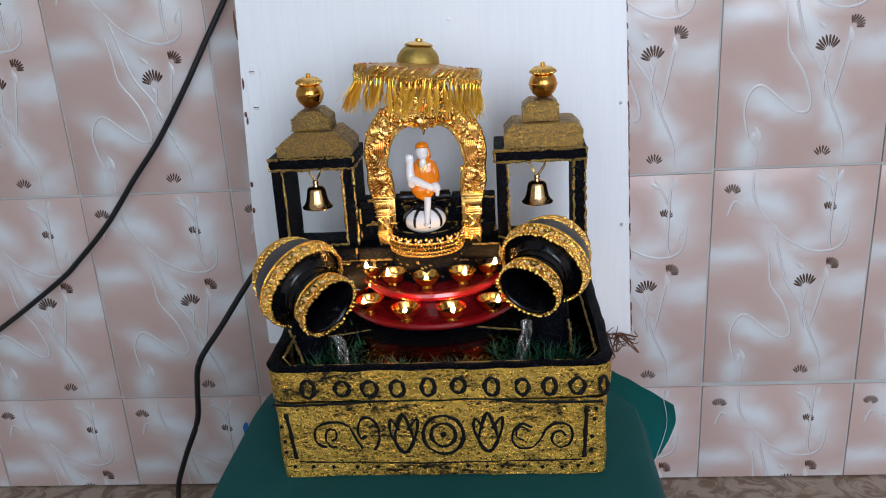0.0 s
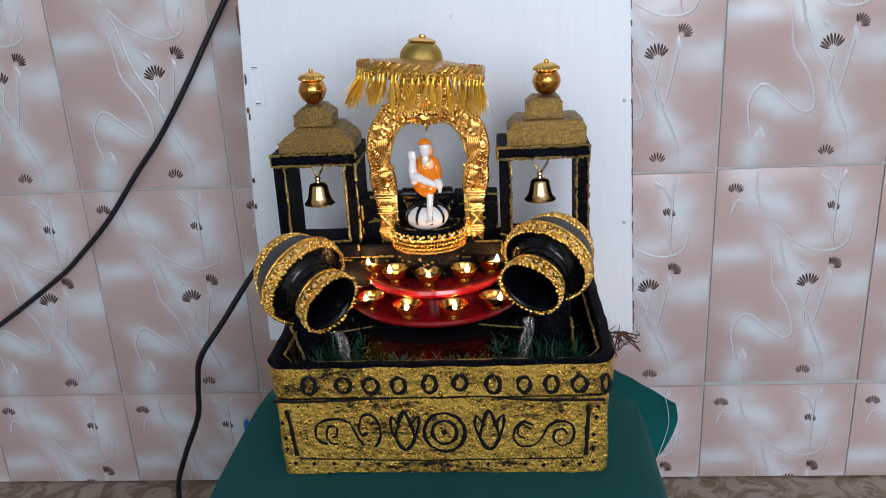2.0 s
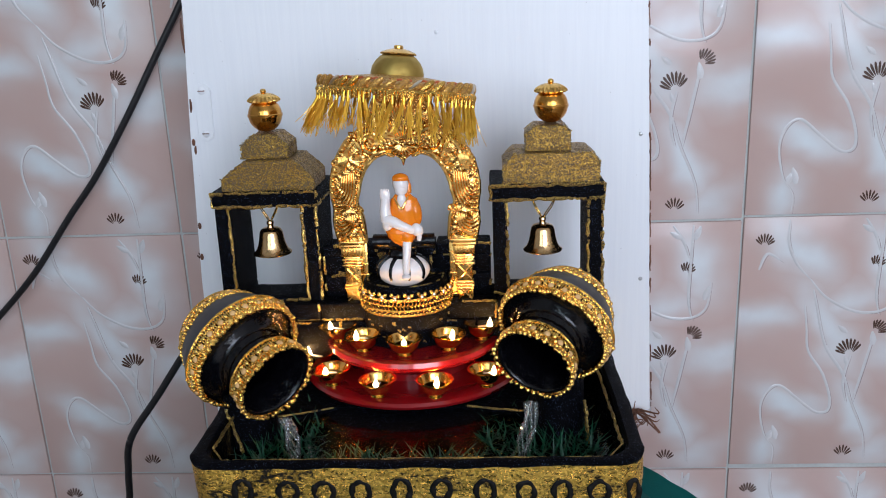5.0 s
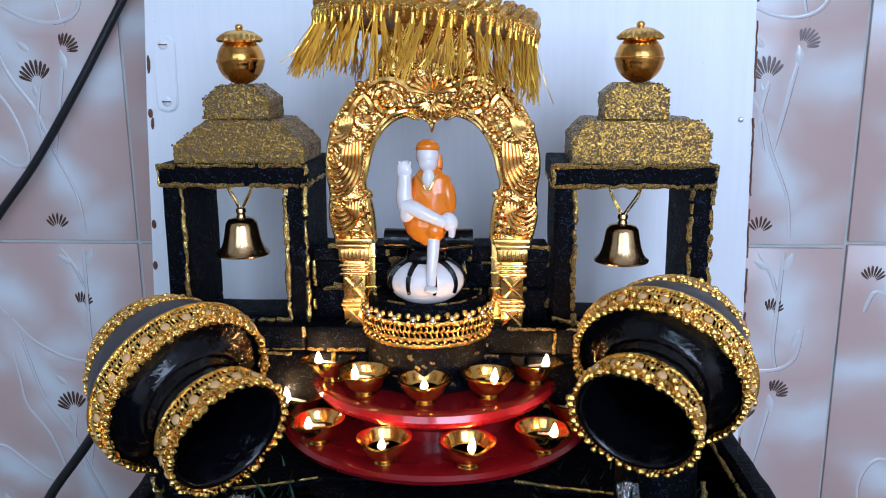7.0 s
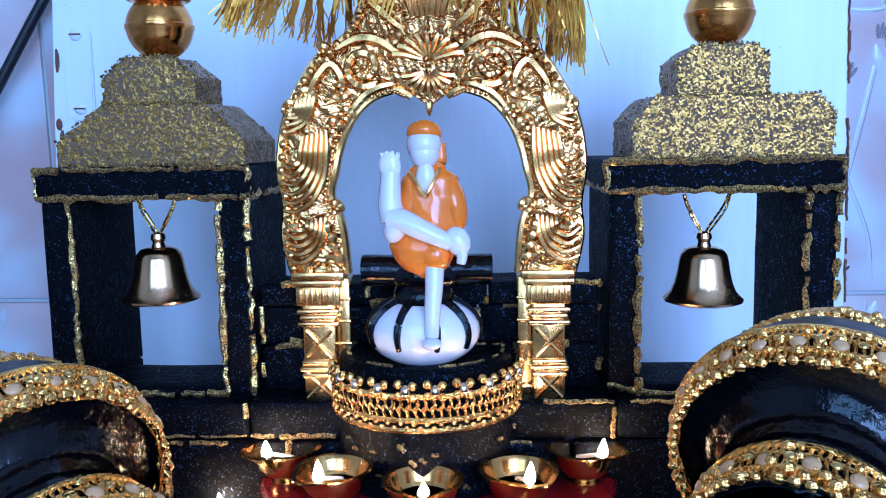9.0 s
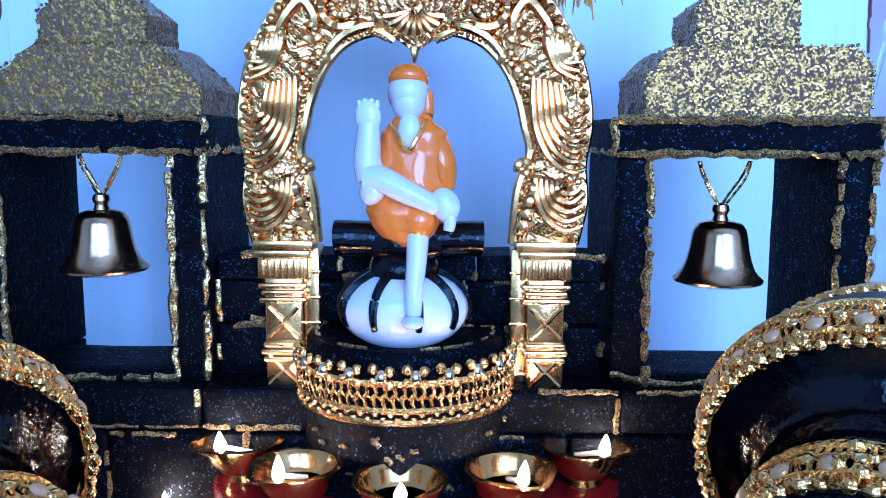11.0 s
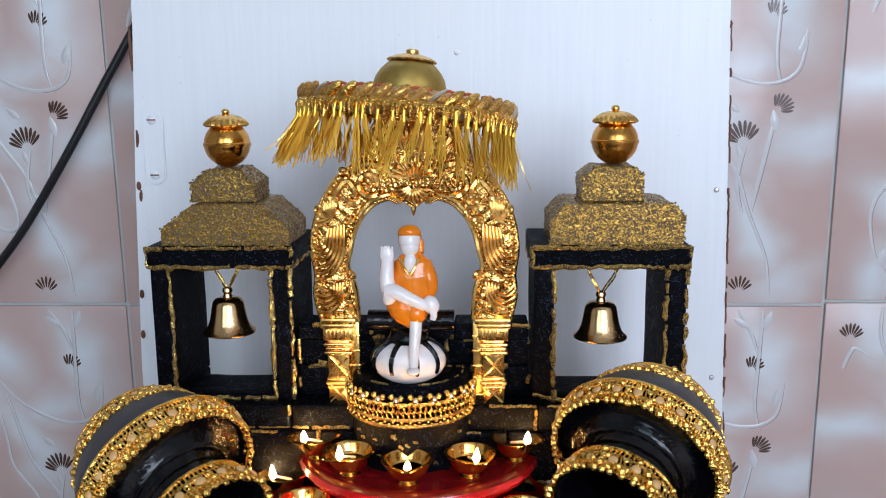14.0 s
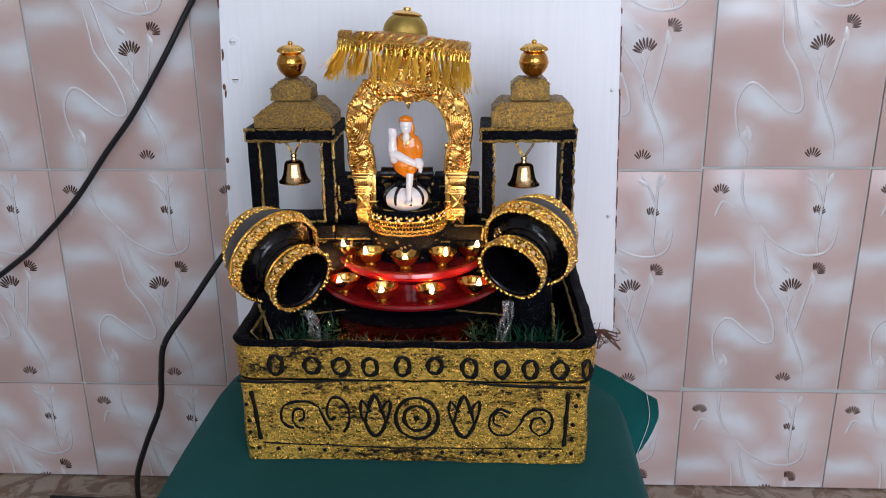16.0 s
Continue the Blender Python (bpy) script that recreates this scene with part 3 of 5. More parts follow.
def table_cloth():
    """Top sheet and skirt in one surface: rings of a rounded rectangle that open downwards with folds."""
    bm = bmesh.new()
    cx, cy, hx, hy, r, N = 0.026, -0.44, 0.178, 0.165, 0.03, 240

    def ring(grow, z, fold):
        out = []
        per = 2 * (hx + hy) * 2
        for k in range(N):
            a = 2 * math.pi * k / N
            c, s = math.cos(a), math.sin(a)
            e = 0.16
            x, y = (hx + grow) * math.copysign(abs(c) ** e, c), (hy + grow) * math.copysign(abs(s) ** e, s)
            n = 1 + fold * (0.55 * math.sin(a * 9 + 0.7) + 0.45 * math.sin(a * 17 + 2.1))
            out.append(bm.verts.new((cx + x * n, cy + y * n, z + fold * 0.02 * math.sin(a * 6))))
        return out
    prof = [(-0.155, TOP, 0), (-0.10, TOP, 0), (-0.04, TOP, 0.0), (-0.012, TOP, 0.0), (0.0, TOP - 0.003, 0.004), (0.006, TOP - 0.012, 0.008), (0.012, TOP - 0.04, 0.02), (0.022, TOP - 0.09, 0.05),
            (0.032, TOP - 0.15, 0.075), (0.042, TOP - 0.21, 0.09), (0.05, TOP - 0.26, 0.10)]
    rings = [ring(*p) for p in prof]
    for a, b in zip(rings, rings[1:]):
        for k in range(N):
            bm.faces.new((a[k], b[k], b[(k + 1) % N], a[(k + 1) % N]))
    bm.faces.new(rings[0])
    for v in bm.verts:
        v.co += noise.noise_vector(v.co * 16) * (0.0012 if v.co.z > TOP - 0.002 else 0.004)
        if v.co.z > TOP - 0.002:
            v.co.z = min(v.co.z, TOP)
    bmesh.ops.recalc_face_normals(bm, faces=bm.faces)
    return bm


cl = tagged(part("table_cloth", table_cloth(), CLOTH), "dark teal-green cotton cloth draped over a low stool", "cloth")
# the folded corner of the cloth that sticks out
bm = bmesh.new()
FA, FB, FC, FD = Vector((0.176, -0.280, TOP + 0.012)), Vector((0.239, -0.352, TOP + 0.003)), Vector((0.224, -0.376, TOP - 0.034)), Vector((0.172, -0.420, TOP - 0.060))
grid = []
for k in range(5):
    hi, lo = FA.lerp(FB, k / 4), FD.lerp(FC, k / 4)
    grid.append([hi, (hi + lo) / 2 + Vector((0.006, -0.004, 0.006)), lo])
cols = [catmull([row[k] for row in grid], 6) for k in range(3)]
vs = [[bm.verts.new(p) for p in catmull([c[i] for c in cols], 5)] for i in range(len(cols[0]))]
for a, b in zip(vs, vs[1:]):
    for k in range(len(a) - 1):
        bm.faces.new((a[k], b[k], b[k + 1], a[k + 1]))
for v in bm.verts:
    v.co += noise.noise_vector(v.co * 45) * 0.0022
bmesh.ops.recalc_face_normals(bm, faces=bm.faces)
bmesh.ops.solidify(bm, geom=bm.faces[:], thickness=0.0014)
corner = part("folded_corner", bm, CLOTH, cl, "hemmed corner of the cloth sticking out")
bm = bmesh.new()
seam = [FA.lerp(FB, 0.86), (FA.lerp(FB, 0.86) + FD.lerp(FC, 0.86)) / 2 + Vector((0.006, -0.004, 0.006)), FD.lerp(FC, 0.86)]
tube(bm, [p + Vector((0.0006, -0.0012, 0.0012)) for p in catmull(seam, 8)], 0.0003, 5)
part("hem_stitch", bm, TENDRIL, corner, "pale stitched hem line")

# ---- cables ----
bm = bmesh.new()
tube(bm, catmull([(-0.150, -0.014, 0.80), (-0.192, -0.014, 0.73), (-0.231, -0.016, 0.665), (-0.262, -0.018, 0.615), (-0.292, -0.02, 0.566), (-0.335, -0.02, 0.503), (-0.373, -0.02, 0.457), (-0.421, -0.02, 0.396), (-0.470, -0.018, 0.347),
                  (-0.504, -0.017, 0.318), (-0.60, -0.016, 0.252), (-0.72, -0.014, 0.18), (-0.80, -0.012, 0.10), (-0.83, -0.012, FLOOR + 0.004)], 8), 0.0036, 10)
tagged(part("wall_cable", bm, CORD), "black rubber cable hanging loosely against the tiles", "cable")
bm = bmesh.new()
tube(bm, catmull([(-0.10, -0.205, 0.40), (-0.140, -0.20, 0.412), (-0.163, -0.20, 0.408), (-0.187, -0.20, 0.381), (-0.224, -0.20, 0.330), (-0.256, -0.20, 0.286), (-0.268, -0.19, 0.245), (-0.278, -0.18, 0.20), (-0.304, -0.17, 0.145),
                  (-0.330, -0.15, 0.085), (-0.345, -0.12, 0.02), (-0.35, -0.10, FLOOR + 0.004), (-0.38, -0.06, FLOOR + 0.004), (-0.50, -0.05, FLOOR + 0.004)], 8), 0.0034, 10)
tagged(part("pump_cable", bm, CORD), "black pump cable running from the fountain to the floor", "cable")

# ---- the fountain: tray ----
FY, TX, HW, HWL = -0.46, 0.034, 0.136, 0.1315        # front, middle, half widths of rim and of lower body
BACKY, BASE, LEDGE, RIM = -0.172, 0.305, 0.373, 0.4045


def tray_ring(bm, hw, y0, y1, z, r, seg=8, wob=0.0):
    out = []
    for cx, cy, a0 in ((hw - r, y0 + r, -90), (hw - r, y1 - r, 0), (-hw + r, y1 - r, 90), (-hw + r, y0 + r, 180)):
        for i in range(seg + 1):
            a = radians(a0 + 90 * i / seg)
            p = Vector((TX + cx + r * math.cos(a), cy + r * math.sin(a), z))
            out.append(p)
    # extra points along the straights, so that they can be uneven
    dense = []
    for i, p in enumerate(out):
        q = out[(i + 1) % len(out)]
        dense.append(p)
        if (q - p).length > 0.03:
            m = 24
            dense += [p.lerp(q, k / m) for k in range(1, m)]
    return [bm.verts.new(p + noise.noise_vector(p * 38) * wob + noise.noise_vector(p * 120) * wob * 0.5) for p in dense]


def skin(bm, rings, close=True):
    for a, b in zip(rings, rings[1:]):
        n = len(a)
        for k in range(n):
            bm.faces.new((a[k], a[(k + 1) % n], b[(k + 1) % n], b[k]))


tray = thing("fountain_tray", (TX, (FY + BACKY) / 2, BASE), "rectangular fountain tray covered in crinkled gold leaf with black painted ornaments", "tray")
OFF = -Vector(tray.location)
bm = bmesh.new()
W = 0.0012
skin(bm, [tray_ring(bm, HWL, FY + 0.004, BACKY, BASE, 0.006, wob=W), tray_ring(bm, HWL + 0.0005, FY + 0.003, BACKY, BASE + 0.02, 0.006, wob=W), tray_ring(bm, HWL, FY + 0.0035, BACKY, BASE + 0.05, 0.006, wob=W),
          tray_ring(bm, HWL + 0.001, FY + 0.003, BACKY, LEDGE - 0.004, 0.007, wob=W), tray_ring(bm, HWL + 0.0005, FY + 0.0035, BACKY, LEDGE, 0.008, wob=W)])
o = part("lower_body", bm, GOLDLEAF, tray)
o.location = OFF
bm = bmesh.new()
skin(bm, [tray_ring(bm, HWL - 0.002, FY + 0.006, BACKY, LEDGE, 0.014, wob=W), tray_ring(bm, HW - 0.001, FY + 0.001, BACKY - 0.002, LEDGE + 0.003, 0.016, wob=W), tray_ring(bm, HW, FY, BACKY - 0.002, LEDGE + 0.015, 0.018, wob=W),
          tray_ring(bm, HW + 0.001, FY, BACKY - 0.002, RIM - 0.0022, 0.018, wob=W)])
o = part("upper_band", bm, GOLDLEAF, tray)
o.location = OFF
bm = bmesh.new()
skin(bm, [tray_ring(bm, HW + 0.001, FY, BACKY - 0.002, RIM - 0.0024, 0.018, wob=W), tray_ring(bm, HW + 0.0015, FY - 0.0003, BACKY - 0.002, RIM - 0.0006, 0.018, wob=W), tray_ring(bm, HW - 0.001, FY + 0.002, BACKY - 0.003, RIM + 0.0008, 0.018, wob=W),
          tray_ring(bm, HW - 0.007, FY + 0.0055, BACKY - 0.008, RIM + 0.0008, 0.017, wob=W), tray_ring(bm, HW - 0.009, FY + 0.0075, BACKY - 0.01, RIM - 0.002, 0.016, wob=W)])
o = part("rim", bm, GLIT_BLACK, tray, "black glittered rim")
o.location = OFF
bm = bmesh.new()
inner = [tray_ring(bm, HW - 0.009, FY + 0.0075, BACKY - 0.01, RIM - 0.002, 0.016, wob=W), tray_ring(bm, HW - 0.011, FY + 0.012, BACKY - 0.012, RIM - 0.02, 0.016, wob=W), tray_ring(bm, HW - 0.016, FY + 0.018, BACKY - 0.016, 0.374, 0.016, wob=W)]
skin(bm, inner)
bm.faces.new(inner[-1])
bmesh.ops.recalc_face_normals(bm, faces=bm.faces)
bmesh.ops.reverse_faces(bm, faces=bm.faces[:])
o = part("basin", bm, BLACK, tray, "black painted inside of the tray")
o.location = OFF
bm = bmesh.new()
ri = [(TX - HW + 0.014, -0.25, RIM), (TX - HW + 0.011, FY + 0.022, RIM), (TX - HW + 0.020, FY + 0.0092, RIM - 0.001), (TX + HW - 0.020, FY + 0.0092, RIM - 0.001), (TX + HW - 0.011, FY + 0.022, RIM), (TX + HW - 0.014, -0.25, RIM)]
gold_line(bm, ri[:2], 0.0010, 4)
gold_line(bm, ri[4:], 0.0010, 5)
gold_line(bm, ri[1:5], 0.0005, 6)
o = part("rim_line", bm, GLIT_EDGE, tray, "thin gold glitter line inside the rim")
o.location = OFF


# painted ornaments on the front
def px(u):
    return -0.1005 + (u - 325) / 980 * 0.2645


def pz(v):
    return 0.3745 - (v - 155) * 0.000309


def stroke(name, pts, r=0.0016, closed=False, y=FY + 0.0022):
    bm = bmesh.new()
    p3 = [Vector((px(u), y, pz(v))) for u, v in pts]
    p3 = catmull(p3, 5, closed)
    p3 = [p + noise.noise_vector(p * 300) * 0.0005 for p in p3]
    tube(bm, p3, r, 6, lambda q: 0.8 + 0.3 * math.sin(q * 23) * math.sin(q * 9 + 1), 0.45, (0, -1, 0), closed)
    o = part(name, bm, DARK, tray)
    o.location = OFF
    return o


def ellipse(u, v, a, b, n=10, tilt=0.0):
    return [(u + a * math.cos(2 * math.pi * k / n + tilt), v + b * math.sin(2 * math.pi * k / n + tilt)) for k in range(n)]


rr = random.Random(8)
for u, v in ((446, 112), (547, 112), (627, 114), (708, 115), (798, 112), (886, 110), (981, 115), (1069, 117), (1147, 117), (1227, 117), (1300, 115)):
    stroke("painted_ring", ellipse(u, v, (20 if u < 1290 else 11) + rr.uniform(-2, 2), 22 + rr.uniform(-2, 3), 9, rr.uniform(0, 1)), 0.0019, True, FY - 0.0010)
for r in (60, 36):
    stroke("painted_ring", ellipse(833, 257, r, r * 0.93, 14), 0.0017, True)
stroke("painted_dot", [(829, 250), (836, 262)], 0.0028)
for cx in (715, 965):
    stroke("painted_petal", [(cx, 308), (cx - 26, 280), (cx - 24, 250), (cx, 195), (cx + 24, 250), (cx + 26, 280)], 0.0017, True)
    stroke("painted_petal", [(cx - 20, 290), (cx - 40, 245), (cx - 36, 210), (cx - 12, 240)], 0.0014)
    stroke("painted_petal", [(cx + 20, 290), (cx + 40, 245), (cx + 42, 208), (cx + 12, 240)], 0.0014)
def uv(pts):
    """From the panel's own drawing grid to the front's."""
    return [(833 + (a - 643) * 0.937, 257 + (b - 480) * 0.986) for a, b in pts]


stroke("painted_scroll", uv([(284, 492), (300, 484), (300, 462), (276, 460), (266, 482), (276, 506), (300, 512)]), 0.0011)
stroke("painted_scroll", uv([(268, 512), (240, 500), (231, 474), (246, 448), (285, 437), (322, 440), (348, 455), (362, 484), (382, 516)]), 0.0013)
stroke("painted_scroll", uv([(398, 478), (380, 486), (372, 462), (382, 434), (404, 424), (428, 438), (440, 474), (434, 502), (420, 522)]), 0.0014)
stroke("painted_scroll", uv([(910, 474), (896, 460), (876, 468), (874, 490), (896, 500)]), 0.0010)
stroke("painted_scroll", uv([(922, 462), (892, 452), (866, 470), (860, 500), (880, 522), (918, 522), (946, 500), (968, 466), (1002, 450), (1036, 458), (1048, 486), (1034, 514), (1004, 522), (984, 502), (990, 480), (1012, 474), (1026, 488)]), 0.0012)
stroke("painted_bar", [(368, 188), (376, 250), (384, 322)], 0.0020)
stroke("painted_bar", [(1253, 185), (1250, 250), (1246, 328)], 0.0020)
for u, v in [(375, 345), (432, 347), (494, 348), (567, 348), (630, 348), (709, 350), (770, 352), (836, 353), (902, 350), (958, 352), (1004, 352), (1068, 353), (1122, 356), (1180, 357), (1228, 353), (1266, 347),
             (350, 225), (355, 268), (355, 301), (1281, 186), (1275, 216), (1268, 268), (1266, 305)]:
    stroke("painted_dot", [(u - 2, v - 3), (u + 3, v + 4)], 0.0020)
stroke("painted_groove", [(330, 160), (450, 163), (600, 158), (720, 152), (900, 150), (1080, 165), (1300, 168)], 0.0014)
stroke("painted_groove", [(390, 330), (560, 335), (760, 340), (1000, 338), (1240, 336)], 0.0007)

# pond: water, grass
bm = bmesh.new()
lo = tray_ring(bm, HW - 0.0135, FY + 0.015, BACKY - 0.014, 0.3815, 0.016)
bm.faces.new(lo)
tagged(part("pond_water", bm, POND), "still clear water standing in the dark tray", "water", kind="stuff")
gr = random.Random(11)
bm = bmesh.new()
for i in range(1700):
    x = gr.uniform(TX - 0.116, TX + 0.116)
    y = gr.uniform(-0.430, -0.372) if gr.random() < 0.8 else gr.uniform(-0.430, -0.33)
    big = 1.0 + 0.55 * math.exp(-((x - 0.125) / 0.022) ** 2) + 0.35 * math.exp(-((x + 0.072) / 0.02) ** 2)
    if abs(x - 0.02) < 0.055 and y > -0.405:
        continue
    p = Vector((x, y, 0.378))
    d = Vector((gr.uniform(-1, 1), gr.uniform(-1, 0.8), gr.uniform(0.35, 1.6))).normalized()
    ln = gr.uniform(0.007, 0.018) * big * (0.75 if y < -0.425 else 1)
    s = d.cross(Vector((0, 0, 1))).normalized() * gr.uniform(0.0005, 0.0009)
    droop = Vector((0, 0, -0.25 * ln))
    pts = [p, p + d * ln * 0.5, p + d * ln + droop * 0.4]
    a = [bm.verts.new(pts[0] - s), bm.verts.new(pts[0] + s), bm.verts.new(pts[1] + s * 0.8), bm.verts.new(pts[1] - s * 0.8), bm.verts.new(pts[2])]
    bm.faces.new((a[0], a[1], a[2], a[3]))
    bm.faces.new((a[3], a[2], a[4]))
tagged(part("artificial_grass", bm, GRASS, smooth=False), "dark green plastic grass in the pond", "grass", kind="stuff")


# ---- rear platform with black bricks ----
plat = thing("rear_platform", (0.02, -0.235, 0.375), "black glittered stepped platform with gold edged bricks", "platform")
OFFP = -Vector(plat.location)


def black_block(lo, hi, name="block", parent=plat, off=OFFP, lines=True, seed=0):
    bm = bmesh.new()
    box(bm, lo, hi, 0.0014, rough=0.0005, cuts=3)
    o = part(name, bm, GLIT_BLACK, parent)
    o.location = off
    if lines:
        bm = bmesh.new()
        (x0, y0, z0), (x1, y1, z1) = lo, hi
        pick = random.Random(seed)
        for a, b in (((x0, z1), (x1, z1)), ((x0, z0 + 0.001), (x1, z0 + 0.001)), ((x0, z0), (x0, z1)), ((x1, z0), (x1, z1))):
            q0, q1 = sorted((pick.uniform(-0.2, 1.0), pick.uniform(0.1, 1.3)))
            q0, q1 = max(0, q0), min(1, q1)
            if q1 - q0 > 0.12 and pick.random() < 0.72:
                pa = Vector((a[0] + (b[0] - a[0]) * q0, y0, a[1] + (b[1] - a[1]) * q0))
                pb = Vector((a[0] + (b[0] - a[0]) * q1, y0, a[1] + (b[1] - a[1]) * q1))
                gold_line(bm, [pa, pb], pick.uniform(0.0007, 0.0016), pick.randint(0, 9999))
        if not bm.verts:
            gold_line(bm, [(x0, y0, z1), (x0 + (x1 - x0) * 0.5, y0, z1)], 0.0010, seed)
        g = tagged(part("gold_edge", bm, GLIT_EDGE, o), kind="stuff")
    return o


black_block((-0.128, -0.282, 0.374), (0.168, -0.243, 0.430), "core", lines=False)
black_block((-0.128, -0.2425, 0.374), (0.168, -0.188, 0.405), "rear_step", lines=False)
# base course under the towers
xs = [-0.130, -0.094, -0.050, -0.012, 0.046, 0.086, 0.128, 0.170]
for i, (a, b) in enumerate(zip(xs, xs[1:])):
    black_block((a + 0.0006, -0.286, 0.4305), (b - 0.0006, -0.243, 0.4445), "brick", seed=20 + i * 5)
xs = [-0.128, -0.08, -0.035, 0.02, 0.07, 0.12, 0.168]
for i, (a, b) in enumerate(zip(xs, xs[1:])):
    black_block((a + 0.0006, -0.2875, 0.400), (b - 0.0006, -0.283, 0.4295), "brick", seed=220 + i * 5)
# low brick wall between the towers
for row, (z0, z1, cut) in enumerate(((0.4452, 0.4625, (-0.0475, -0.016, 0.018, 0.05, 0.0825)), (0.463, 0.4775, (-0.0475, -0.031, -0.002, 0.036, 0.064, 0.0825)), (0.478, 0.4865, (-0.0475, -0.005, 0.04, 0.0825)))):
    for i, (a, b) in enumerate(zip(cut, cut[1:])):
        black_block((a + 0.0005, -0.272 + 0.002 * (row == 1), z0), (b - 0.0005, -0.248, z1), "brick", seed=60 + row * 40 + i * 5)


# ---- bell towers ----
def tower(x0, x1, cap):
    yF, yB, z0, z1 = -0.278, -0.217, 0.4446, 0.532
    xm = (x0 + x1) / 2
    t = thing("bell_tower", (xm, (yF + yB) / 2, z0), "black glittered bell tower with gold edging", "tower", "bell towers")
    off = -Vector(t.location)
    tk = 0.0118

    def slab(name, lo, hi, seed):
        bm = bmesh.new()
        box(bm, lo, hi, 0.0012, rough=0.0005, cuts=4)
        o = part(name, bm, GLIT_BLACK, t)
        o.location = off
        return o
    lw = slab("side_wall", (x0 + 0.001, yF, z0), (x0 + tk, yB, z1 - 0.012), 1)
    rw = slab("side_wall", (x1 - tk, yF, z0), (x1 - 0.001, yB, z1 - 0.012), 2)
    for xa, xb in ((x0 + 0.001, x0 + tk), (x1 - tk, x1 - 0.001)):
        slab("rear_footing", (xa, yF + 0.0358, 0.4052), (xb, yB, z0 - 0.0003), 9)
    tp = slab("lintel", (x0 - 0.0008, yF - 0.0012, z1 - 0.0118), (x1 + 0.0008, yB + 0.001, z1), 3)
    sl = slab("sill", (x0 + tk, yF, z0), (x1 - tk, yF + 0.034, z0 + 0.0035), 4)
    y = yF - 0.0004
    for o, runs, s in ((lw, [[(x0 + tk, y, z0), (x0 + tk, y, z1 - 0.012)], [(x0 + 0.001, y, z0 + 0.004), (x0 + tk, y, z0 + 0.001)]], 5),
                       (rw, [[(x1 - tk, y, z0), (x1 - tk, y, z1 - 0.012)], [(x1 - 0.001, y, z0), (x1 - 0.001, y, z1 - 0.012)]], 6),
                       (tp, [[(x0, y - 0.001, z1 - 0.0112), (x1, y - 0.001, z1 - 0.0112)], [(x0, y - 0.001, z1 - 0.0005), (x1, y - 0.001, z1 - 0.0005)], [(x0, y, z1 - 0.011), (x0, y, z1)], [(x1, y, z1 - 0.011), (x1, y, z1)],
                             [(x1, yF, z1 - 0.011), (x1, yB, z1 - 0.011)], [(x0, yF, z1 - 0.011), (x0, yB, z1 - 0.011)]], 7),
                       (sl, [[(x0 + tk, y, z0 + 0.001), (x1 - tk, y, z0 + 0.001)]], 8)):
        bm = bmesh.new()
        for i, r in enumerate(runs):
            gold_line(bm, r, 0.0014, s * 31 + i + int(x0 * 1e4))
        g = tagged(part("gold_edge", bm, GLIT_EDGE, o, "uneven gold glitter edging"), kind="stuff")
    # roof: two foam blocks, each a slab with its upper corners cut off
    yc = (yF + yB) / 2

    def roof_block(name, a, b, za, zb, y0, y1, cl, cr):
        """cl, cr: width and height of the cut at either upper corner."""
        rim = [(a, za), (b, za), (b, zb - cr[1]), (b - cr[0], zb), (a + cl[0], zb), (a, zb - cl[1])]
        line = []
        for (xa, z_a), (xb, z_b) in zip(rim, rim[1:] + rim[:1]):
            n = max(2, int(math.hypot(xb - xa, z_b - z_a) / 0.0014))
            line += [(xa + (xb - xa) * k / n, z_a + (z_b - z_a) * k / n) for k in range(n)]
        bm = bmesh.new()
        rows = []
        for k in range(13):
            y = y0 + (y1 - y0) * k / 12
            row = []
            for x, z in line:
                p = Vector((x, y, z))
                q = p + noise.noise_vector(p * 150) * 0.0007 + noise.noise_vector(p * 620) * 0.0005
                row.append(bm.verts.new((q.x, q.y, max(q.z, za))))
            rows.append(row)
        skin(bm, rows)
        bm.faces.new(rows[0][::-1])
        bm.faces.new(rows[-1])
        bmesh.ops.recalc_face_normals(bm, faces=bm.faces)
        o = part(name, bm, GLIT_GOLD, t, "gold glittered foam block")
        o.location = off
        # loose grains of glitter stuck along the edges
        gb, gr_ = bmesh.new(), random.Random(int(abs(a) * 1e4))
        for k in range(170):
            x, z = line[gr_.randrange(len(line))]
            ball(gb, (x + gr_.uniform(-.0007, .0007), y0 + gr_.choice((0.0, 0.0, gr_.uniform(0, y1 - y0))), max(za + 0.0006, z + gr_.uniform(-.0004, .0006))), gr_.uniform(0.0003, 0.0008), 5, 4)
        tagged(part("glitter_grain", gb, GLIT_EDGE, o), kind="stuff")
    lo_, up_, bx = cap
    roof_block("roof_base", lo_[0], lo_[1], z1 + 0.0004, lo_[2], yF + 0.001, yB - 0.012, lo_[3], lo_[4])
    roof_block("roof_top", up_[0], up_[1], lo_[2] + 0.0003, 0.5733, yF + 0.010, yB - 0.018, up_[2], up_[3])
    # gilded finial ball
    bm = bmesh.new()
    r = 0.0130
    prof = [(0.0001, -r)] + [(r * math.cos(radians(a)), r * math.sin(radians(a))) for a in range(-80, -4, 8)] + [(r * 1.035, -0.0007), (r * 1.035, 0.0007)] + [(r * math.cos(radians(a)), r * math.sin(radians(a))) for a in range(5, 72, 8)]
    lathe(bm, prof, 36, Matrix.Translation((bx, yc, 0.5862)))
    o = part("finial_ball", bm, COPPER, t, "glossy gilded ball")
    o.location = off
    bm = bmesh.new()
